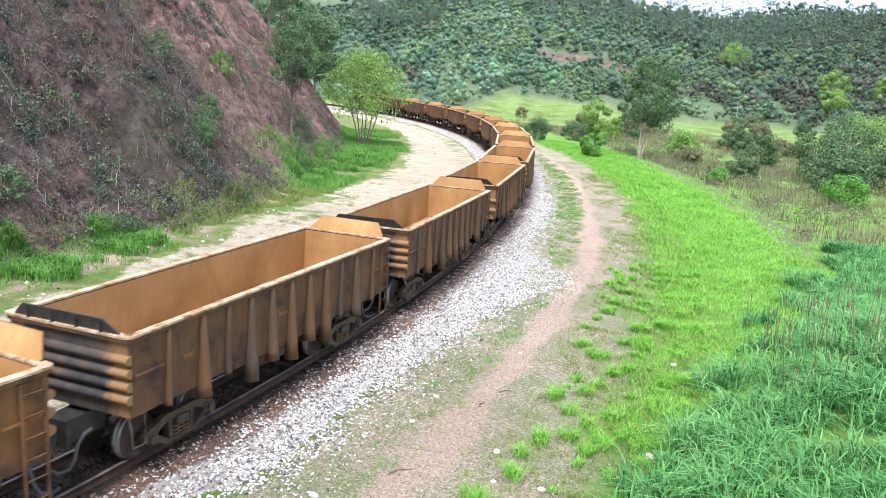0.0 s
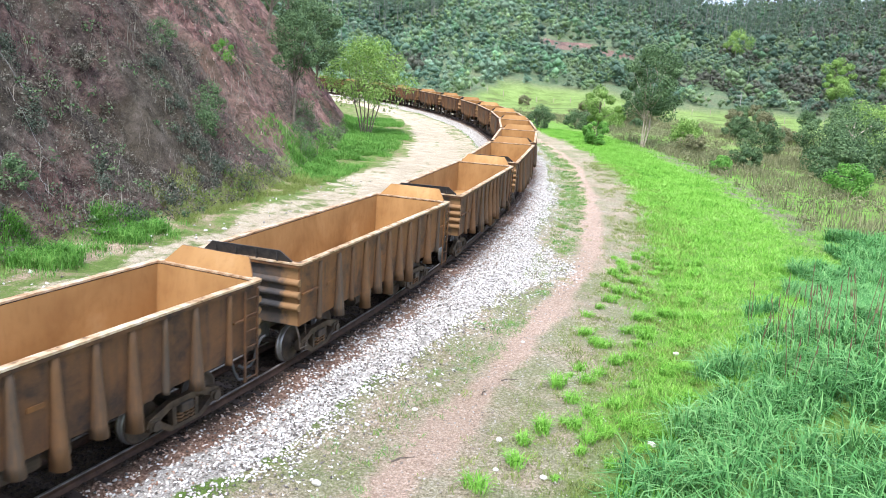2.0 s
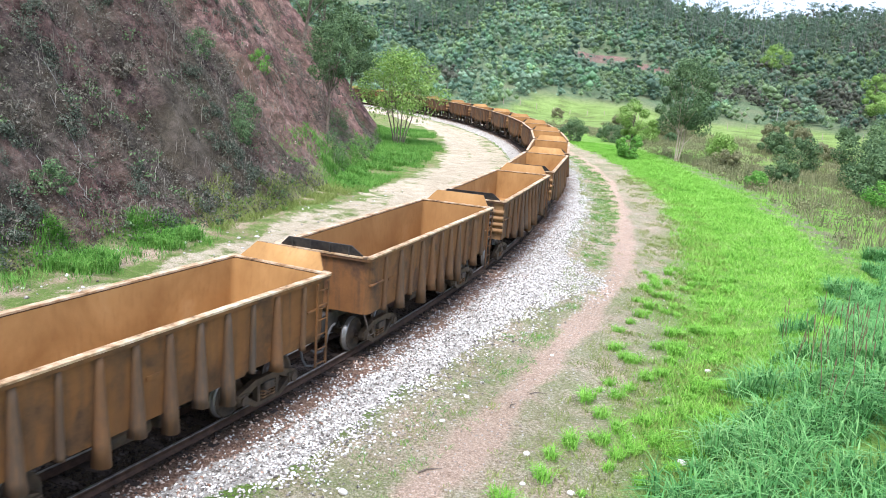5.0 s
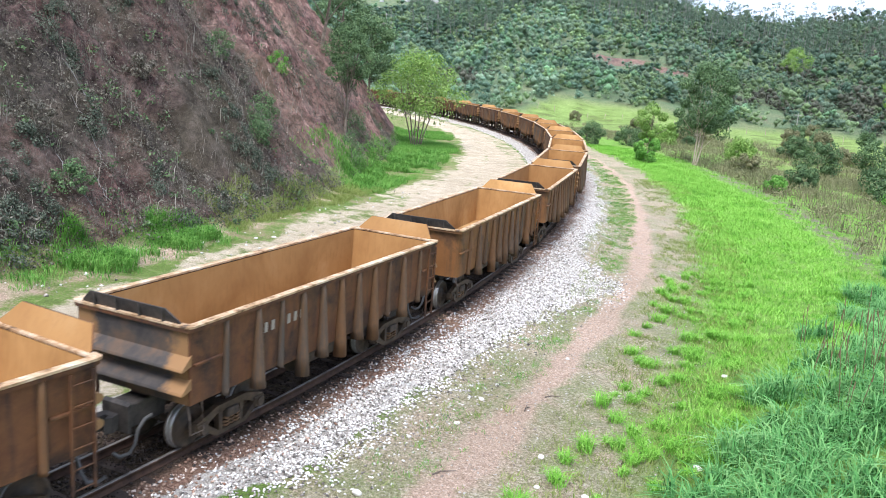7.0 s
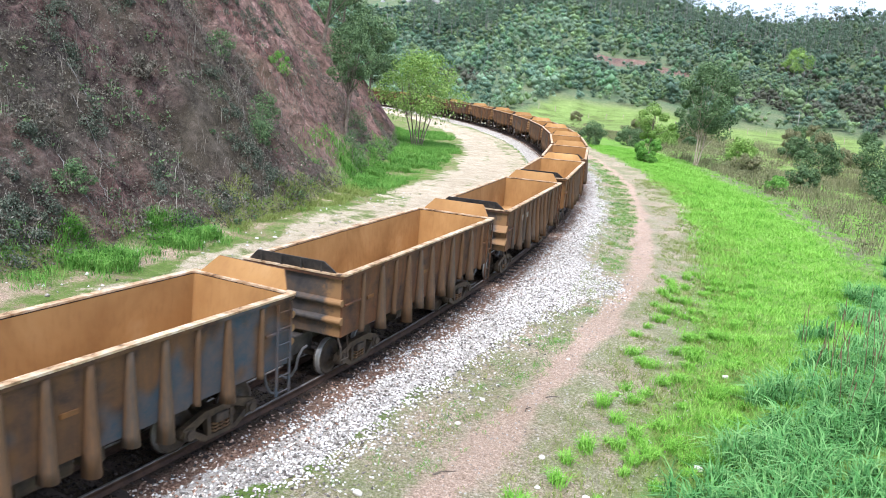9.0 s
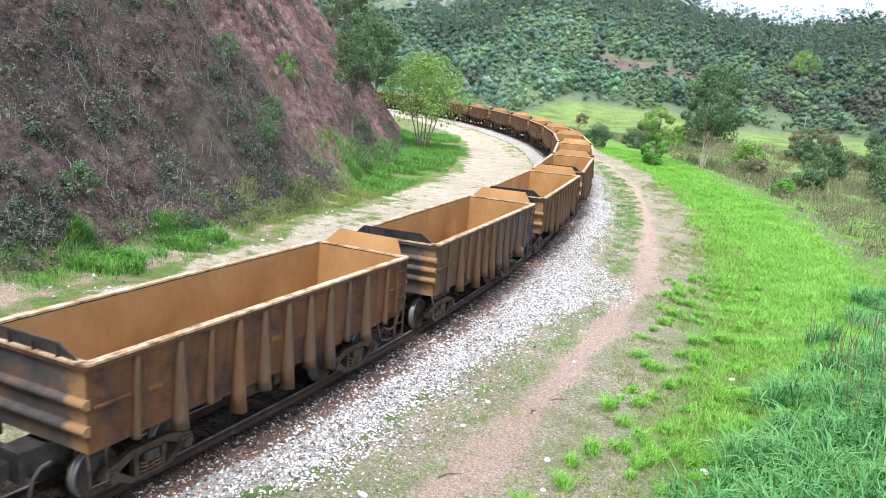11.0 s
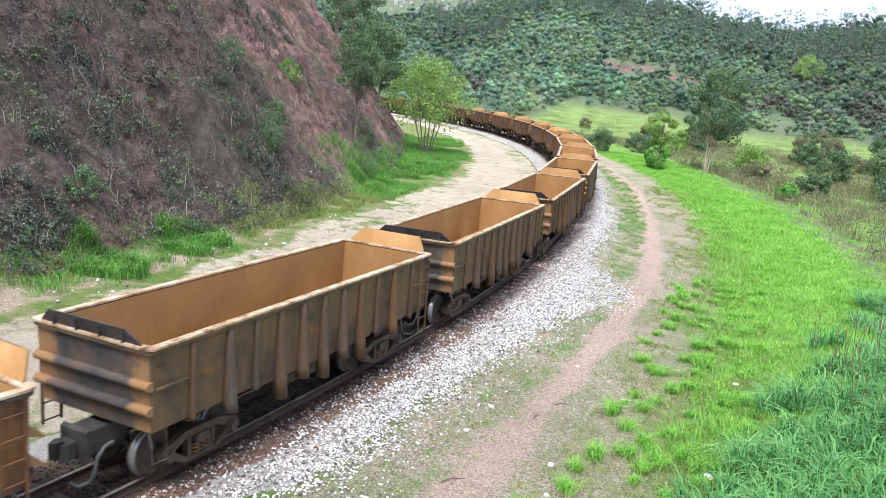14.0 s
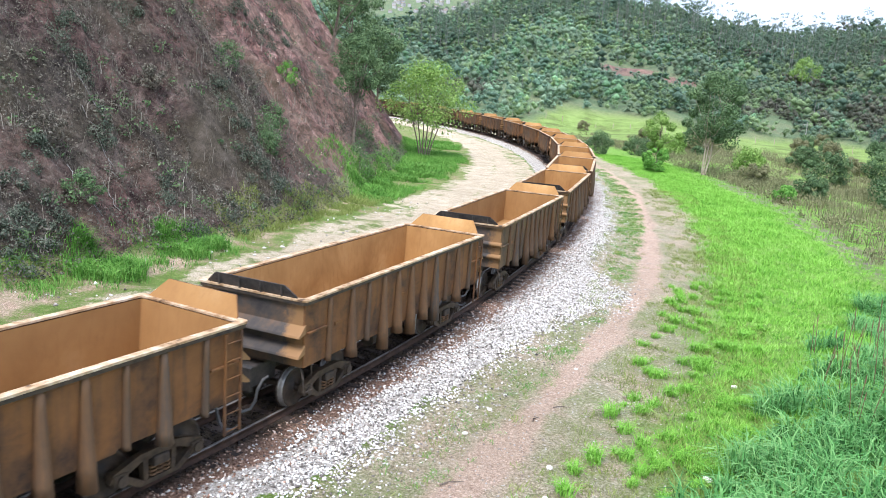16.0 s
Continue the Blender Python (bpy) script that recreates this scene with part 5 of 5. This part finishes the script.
def build_scrub():
    """Dry twigs and leaves over the cut bank."""
    n = 26000
    s, over = RNG.uniform(-6, 74, n), RNG.uniform(0.0, 1, n) ** 1.2 * 13
    x, y = beside(s, -(foot_of_bank(s) + over))
    dens = fbm(x / 2.4 + 3, y / 2.4, 3) + np.interp(s, (0, 30, 40, 58, 70), (0.26, 0.2, -0.16, -0.12, 0.1)) + np.interp(over, (0, 1.2, 13), (0.3, 0.05, 0.0))
    k = dens > 0.0
    x, y = x[k], y[k]
    z = land(x, y)[0]
    c = np.column_stack((x, y, z + 0.08))
    v, f = leaf_cloud(c, RNG.uniform(0.15, 0.55, len(c)), 9, RNG.uniform(0.028, 0.07, len(c)), 0.8)
    tagged(new("bank_scrub", mesh_from("bank_scrub", v, f, LEAF_DRY)), "grey dry scrub and dead leaves over the red bank", "scrub", kind="stuff")
    g = RNG.rand(len(c)) < 0.018
    v, f = leaf_cloud(c[g] + (0, 0, 0.12), RNG.uniform(0.2, 0.6, g.sum()), 34, 0.075, 0.8)
    tagged(new("bank_greenery", mesh_from("bank_greenery", v, f, LEAF_TREE)), "sparse dull green weeds rooted in the bank", "weeds", kind="stuff")
    m = 20000
    s, over = RNG.uniform(-6, 60, m), RNG.uniform(0.2, 13, m)
    x, y = beside(s, -(foot_of_bank(s) + over))
    blades("dry_stems", x, y, RNG.uniform(0.1, 0.5, m), RNG.uniform(0.1, 0.6, m), RNG.uniform(0.006, 0.016, m), LEAF_DRY, "thin dry stems hanging on the bank")
    m = 2600
    s, over = RNG.uniform(-6, 46, m), RNG.uniform(0.4, 13, m)
    x, y = beside(s, -(foot_of_bank(s) + over))
    k = fbm(x / 2.2 + 1, y / 2.2, 3) > -0.05
    m = int(k.sum())
    blades("pale_twigs", x[k], y[k], RNG.uniform(0.3, 1.1, m), RNG.uniform(0.1, 0.7, m), RNG.uniform(0.012, 0.026, m), LEAF_PALE, "pale dead twigs tangled over the bank")
    s, over = RNG.uniform(30, 70, 900), RNG.uniform(0.3, 12, 900)
    x, y = beside(s, -(foot_of_bank(s) + over))
    stones("bank_rubble", x, y, RNG.uniform(0.04, 0.2, 900), STONE_BROWN, "small stones bedded in the red bank")


build_scrub()


def build_bank_clumps():
    """Dull leafy clumps in the folds of the bank."""
    for x, y, size in BANK_CLUMPS:
        n = int(9 * size) + 5
        a, q = RNG.uniform(0, 6.283, n), np.sqrt(RNG.rand(n)) * size
        px, py = x + q * np.cos(a) * 0.6, y + q * np.sin(a)
        z0 = float(land([x], [y])[0][0])
        c = np.column_stack((px - x, py - y, land(px, py)[0] - z0 + 0.12))
        v, f = leaf_cloud(c, RNG.uniform(0.2, 0.45, n), 130, 0.045, 0.85)
        ob = new("bank_shrub", mesh_from("bank_shrub", v, f, LEAF_DULL))
        ob.matrix_basis = pose(x, y, z0)
        tagged(ob, "low dull green shrub rooted in the bank", "shrub", "shrubs on the bank")


BANK_CLUMPS = ((-13.9, 62.5, 1.6), (-15.0, 55.5, 1.8), (-13.9, 57.2, 1.2), (-13.9, 48.0, 1.0), (-12.3, 42.1, 0.9), (-10.8, 40.6, 1.0), (-10.3, 40.3, 1.2), (-9.5, 40.0, 1.4), (-9.0, 40.9, 1.2), (-10.0, 36.1, 0.7), (-10.5, 32.8, 0.7), (-16.2, 34.6, 0.9), (-14.6, 33.1, 0.8), (-17.1, 35.6, 1.2), (-15.3, 29.1, 0.8), (-14.9, 26.8, 1.3), (-16.5, 40.7, 1.0), (-12.1, 34.0, 0.6), (-13.8, 27.3, 1.0), (-14.2, 25.8, 1.2))
build_bank_clumps()


def build_vines():
    for x0, y0, drop in ((-15.3, 33.0, 3.2), (-16.2, 34.2, 2.6), (-14.6, 30.2, 2.8), (-13.9, 31.5, 1.8)):
        bm = bmesh.new()
        pts = []
        for k in range(9):
            x, y = x0 + k * drop / 1.2 / 9 * 0.75 + 0.12 * math.sin(k * 1.7), y0 - 0.25 * k * 0.3 + 0.1 * math.cos(k * 2.1)
            pts.append((x, y, float(land([x], [y])[0][0]) + 0.07))
        tube(bm, pts, 0.013, 5)
        for k in (2, 4, 6):
            px, py, _ = pts[k]
            side = [(px + 0.14 * j, py + 0.1 * j, float(land([px + 0.14 * j], [py + 0.1 * j])[0][0]) + 0.06 - 0.05 * j) for j in range(5)]
            tube(bm, side, 0.011, 4)
        tagged(part("dead_vine", bm, BARK_GREY), "pale dead vine hanging down the bank", "vine", "dead vines")


build_vines()


STALK = dark_steel("dry_stalks", (0.12, 0.075, 0.04), (0.27, 0.19, 0.11), 0.9, 0.0)


def build_stalks():
    n = 48
    s, d, x, y = strip_points(n, 9.5, 18, 11, 14)
    z = land(x, y)[0]
    for i in range(n):
        bm = bmesh.new()
        h = RNG.uniform(0.9, 1.7)
        lx, ly = RNG.uniform(-0.25, 0.25, 2)
        limb(bm, [(0, 0, -0.05), (lx * 0.4, ly * 0.4, h * 0.5), (lx, ly, h)], 0.012, 0.006, 5)
        limb(bm, [(lx * 0.93, ly * 0.93, h * 0.88), (lx * 1.03, ly * 1.03, h * 1.06)], 0.02, 0.006, 5)
        ob = part("dry_stalk", bm, STALK)
        ob.matrix_basis = pose(x[i], y[i], z[i])
        tagged(ob, "dry brown weed stalk in tall grass", "weed stalk", "dry stalks in the tall grass")


build_stalks()


# ---------------------------------------------------------------- far woods and town
def tone_leaves(me, rgb):
    """Stores the leaf tint: kind of tree, place on the slope, painted inner shade."""
    a = me.color_attributes.new("leaf_tone", "FLOAT_COLOR", "POINT")
    a.data.foreach_set("color", np.column_stack((rgb, np.ones(len(rgb)))).astype(np.float32).ravel())


def crown_lumps(c, r):
    """Uneven shaded masses inside the crowns: vertices and faces."""
    v, f = ico()
    n = len(c)
    p = v[None] * (np.asarray(r)[:, None] * RNG.uniform(0.6, 1.15, (n, 6)))[..., None] * (1, 1, 0.85) + np.asarray(c)[:, None]
    return p.reshape(-1, 3), (f[None] + (np.arange(n) * 6)[:, None, None]).reshape(-1, 3)


def build_woods():
    n = 5200
    ang, r = RNG.uniform(-0.22, 0.62, n), np.sqrt(RNG.uniform(205 ** 2, 540 ** 2, n))
    x, y = r * np.sin(ang), r * np.cos(ang)
    start = start_of_woods(x, y) + meadow_depth(x, y)
    k = r > start + 4 + 10 * fbm(x / 20, y / 20, 2)
    for cx, cy, rx, ry in SCARS:
        k &= np.hypot((x - cx) / rx, (y - cy + 4) / (ry + 7)) > 0.85
    x, y, r, ang, start = x[k], y[k], r[k], ang[k], start[k]
    z = land(x, y)[0]
    m = len(x)
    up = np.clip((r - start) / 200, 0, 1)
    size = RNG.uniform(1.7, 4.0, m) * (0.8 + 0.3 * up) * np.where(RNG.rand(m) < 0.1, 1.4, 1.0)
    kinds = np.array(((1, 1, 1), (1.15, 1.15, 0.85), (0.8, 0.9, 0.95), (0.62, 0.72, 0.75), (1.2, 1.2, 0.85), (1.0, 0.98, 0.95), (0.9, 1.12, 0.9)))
    # Tone by kind and chance, darker up the slope and towards the right.
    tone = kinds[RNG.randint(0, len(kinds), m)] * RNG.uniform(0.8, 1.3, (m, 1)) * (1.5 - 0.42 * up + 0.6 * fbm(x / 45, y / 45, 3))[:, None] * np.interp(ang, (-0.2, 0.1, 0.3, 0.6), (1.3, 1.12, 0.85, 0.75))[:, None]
    # leafless grey-brown stands among the green
    bare = (fbm(x / 38 + 6, y / 24, 3) + 0.35 * smooth(0.3, 0.42, ang) - 0.35 * up > 0.2) & (RNG.rand(m) < 0.75)
    tone[bare] = np.array((1.2, 0.87, 0.98)) * RNG.uniform(0.7, 1.0, (bare.sum(), 1))
    for name, pick, lum, per, leaf, label in (("wood_edge", r < 320, 9, 24, 0.062, "mixed green trees and scrub at the foot of the slope"),
                                              ("far_woods", r >= 320, 7, 13, 0.075, "dense mixed green woods on the far slope")):
        sz = size[pick].repeat(lum)
        c = np.column_stack((x, y, z + size * 0.8))[pick].repeat(lum, 0) + RNG.normal(size=(len(sz), 3)) * (sz * 0.5)[:, None] * (1, 1, 0.85)
        rad = sz * RNG.uniform(0.2, 0.5, len(sz))
        v, f = leaf_cloud(c, rad * 1.3, per, np.maximum(sz * leaf, 0.15), 0.85, 0.0, 1.5, 0.5)
        wood = mesh_from(name, v, f, LEAF_WOOD_HAZY)
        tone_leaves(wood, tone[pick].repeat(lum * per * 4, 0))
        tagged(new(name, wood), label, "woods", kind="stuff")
        # Inner masses take the leaf tone at 85 %, as painted crown shade.
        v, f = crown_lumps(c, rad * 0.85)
        mass = mesh_from(name + "_masses", v, f, LEAF_WOOD_HAZY, True)
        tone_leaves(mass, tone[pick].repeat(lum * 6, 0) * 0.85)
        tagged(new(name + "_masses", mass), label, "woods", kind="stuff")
    # slim pale trunks among them
    q = RNG.rand(m) < 0.14 * up + 0.03
    tx, ty, tz = x[q], y[q], z[q]
    h = RNG.uniform(4, 10, q.sum())
    vv, ff = [], []
    for i in range(len(tx)):
        b = len(vv)
        w = 0.09
        vv += [(tx[i] - w, ty[i] - w, tz[i]), (tx[i] + w, ty[i] - w, tz[i]), (tx[i], ty[i] + w, tz[i]),
               (tx[i] - w * 0.4, ty[i] - w * 0.4, tz[i] + h[i]), (tx[i] + w * 0.4, ty[i] - w * 0.4, tz[i] + h[i]), (tx[i], ty[i] + w * 0.4, tz[i] + h[i])]
        ff += [(b, b + 1, b + 4, b + 3), (b + 1, b + 2, b + 5, b + 4), (b + 2, b, b + 3, b + 5)]
    tagged(new("wood_trunks", mesh_from("wood_trunks", vv, ff, BARK_GREY)), "slim pale trunks standing among the woods", "woods", kind="stuff")
    # airy tall trees along the crest
    m = 760
    ang = RNG.uniform(-0.06, 0.62, m)
    r = RNG.uniform(365, 530, m)
    x, y = r * np.sin(ang), r * np.cos(ang)
    z = land(x, y)[0]
    h = RNG.uniform(9, 18, m) * np.interp(ang, (0.05, 0.2, 0.42, 0.62), (0.8, 1.0, 0.9, 0.55))
    cs, rs, vv, ff = [], [], [], []
    for i in range(m):
        w, b = 0.11, len(vv)
        lx = RNG.uniform(-0.6, 0.6)
        vv += [(x[i] - w, y[i], z[i]), (x[i] + w, y[i], z[i]), (x[i], y[i] + w, z[i]), (x[i] + lx - 0.05, y[i], z[i] + h[i]), (x[i] + lx + 0.05, y[i], z[i] + h[i]), (x[i] + lx, y[i] + 0.05, z[i] + h[i])]
        ff += [(b, b + 1, b + 4, b + 3), (b + 1, b + 2, b + 5, b + 4), (b + 2, b, b + 3, b + 5)]
        for k in range(6):
            cs.append((x[i] + lx + RNG.normal() * 1.3, y[i] + RNG.normal() * 1.3, z[i] + h[i] * RNG.uniform(0.55, 1.02)))
            rs.append(RNG.uniform(0.7, 1.5))
    tagged(new("crest_trunks", mesh_from("crest_trunks", vv, ff, BARK_GREY)), "tall thin trunks along the hill crest", "woods", kind="stuff")
    v, f = leaf_cloud(cs, rs, 22, 0.3, 0.7)
    crest = mesh_from("crest_leaves", v, f, LEAF_WOOD_HAZY)
    tone_leaves(crest, np.ones((len(v), 3)) * 0.8)
    tagged(new("crest_leaves", crest), "airy crowns of tall trees against the sky", "woods", kind="stuff")


build_woods()


def build_town():
    """Small pale houses on a far hillside."""
    wall = Nodes("town_walls", rough=0.9).color((0.42, 0.4, 0.39)).mat
    roof = dark_steel("town_roofs", (0.28, 0.2, 0.17), (0.42, 0.34, 0.3), 0.9, 0.0)
    def house():
        bm = bmesh.new()
        box(bm, -2.4, 2.4, -2.1, 2.1, -3, 3.2)
        return bm
    def gable():
        bm = bmesh.new()
        prism(bm, [(-2.4, 3.15), (2.4, 3.15), (2.4, 3.3), (0, 4.3), (-2.4, 3.3)], 0, -2.7, 2.7)
        return bm
    first = None
    for i in range(190):
        a, r = RNG.uniform(-0.11, 0.04), RNG.uniform(980, 1350)
        x, y = r * math.sin(a), r * math.cos(a)
        m = pose(x, y, float(land([x], [y], False)[0][0]), 0, 0, RNG.uniform(0, 180))
        if first is None:
            first = new("house")
            part("wall", house(), wall, first)
            part("roof", gable(), roof, first)
            tagged(first, "small pale house on a distant hillside", "house", "houses of the far town")
            first.matrix_basis = m
        else:
            copy_thing(first, m)


build_town()


def build_pole(x, y, h, arm=True):
    z = float(land([x], [y])[0][0])
    p = new("utility_pole")
    p.matrix_basis = pose(x, y, z)
    bm = bmesh.new()
    rod(bm, (0, 0, -0.3), (0, 0, h), 0.12, 10, 0.08)
    part("post", bm, POLE, p)
    bm = bmesh.new()
    box(bm, -1.0, 1.0, -0.06, 0.06, h - 0.7, h - 0.58)
    part("cross_arm", bm, POLE, p)
    tagged(p, "pale concrete utility pole at the field's edge", "utility pole")


POLE = Nodes("pale_concrete", rough=0.9).color((0.4, 0.38, 0.35)).mat
build_pole(89, 216, 5.2)
build_pole(-35, 400, 10)


def build_fence():
    bm = bmesh.new()
    rod(bm, (0, 0, -0.3), (0, 0, 1.4), 0.06, 6)
    first = None
    for i in range(34):
        a = -0.0 + 0.02 * i
        r = 212 - 20 * a
        x, y = r * math.sin(a), r * math.cos(a)
        m = pose(x, y, float(land([x], [y])[0][0]), random.uniform(-3, 3), random.uniform(-3, 3), 0)
        if first is None:
            first = tagged(part("fence_post", bm, BARK_PALE), "weathered wooden fence post by the pasture", "fence post", "pasture fence posts")
            first.matrix_basis = m
        else:
            copy_thing(first, m)


build_fence()


def build_lush_patches():
    """Dense fresh grass in patches under the bank."""
    for x0, y0, r, n in ((-10.6, 31.6, 1.1, 60), (-9.9, 33.0, 0.7, 30), (-12.0, 27.6, 1.3, 70), (-4.6, 62.0, 1.6, 60), (-3.6, 66.5, 1.6, 60), (-6.0, 54.0, 1.2, 45), (-5.6, 57.5, 1.3, 50), (-2.6, 72.0, 1.6, 50)):
        a, q = RNG.uniform(0, 6.283, n), np.sqrt(RNG.rand(n)) * r
        bx, by = tufted(x0 + q * np.cos(a), y0 + q * np.sin(a), 36, 0.22)
        h = RNG.uniform(0.22, 0.6, len(bx))
        z = land(bx, by)[0]
        ob = blades("grass_patch", bx - x0, by - y0, h, h * RNG.uniform(0.3, 1.3, len(bx)), RNG.uniform(0.012, 0.026, len(bx)), LEAF_LUSH, "dense fresh green grass patch under the bank", z=z - z.mean())
        ob.matrix_basis = pose(x0, y0, z.mean())


build_lush_patches()


motions()
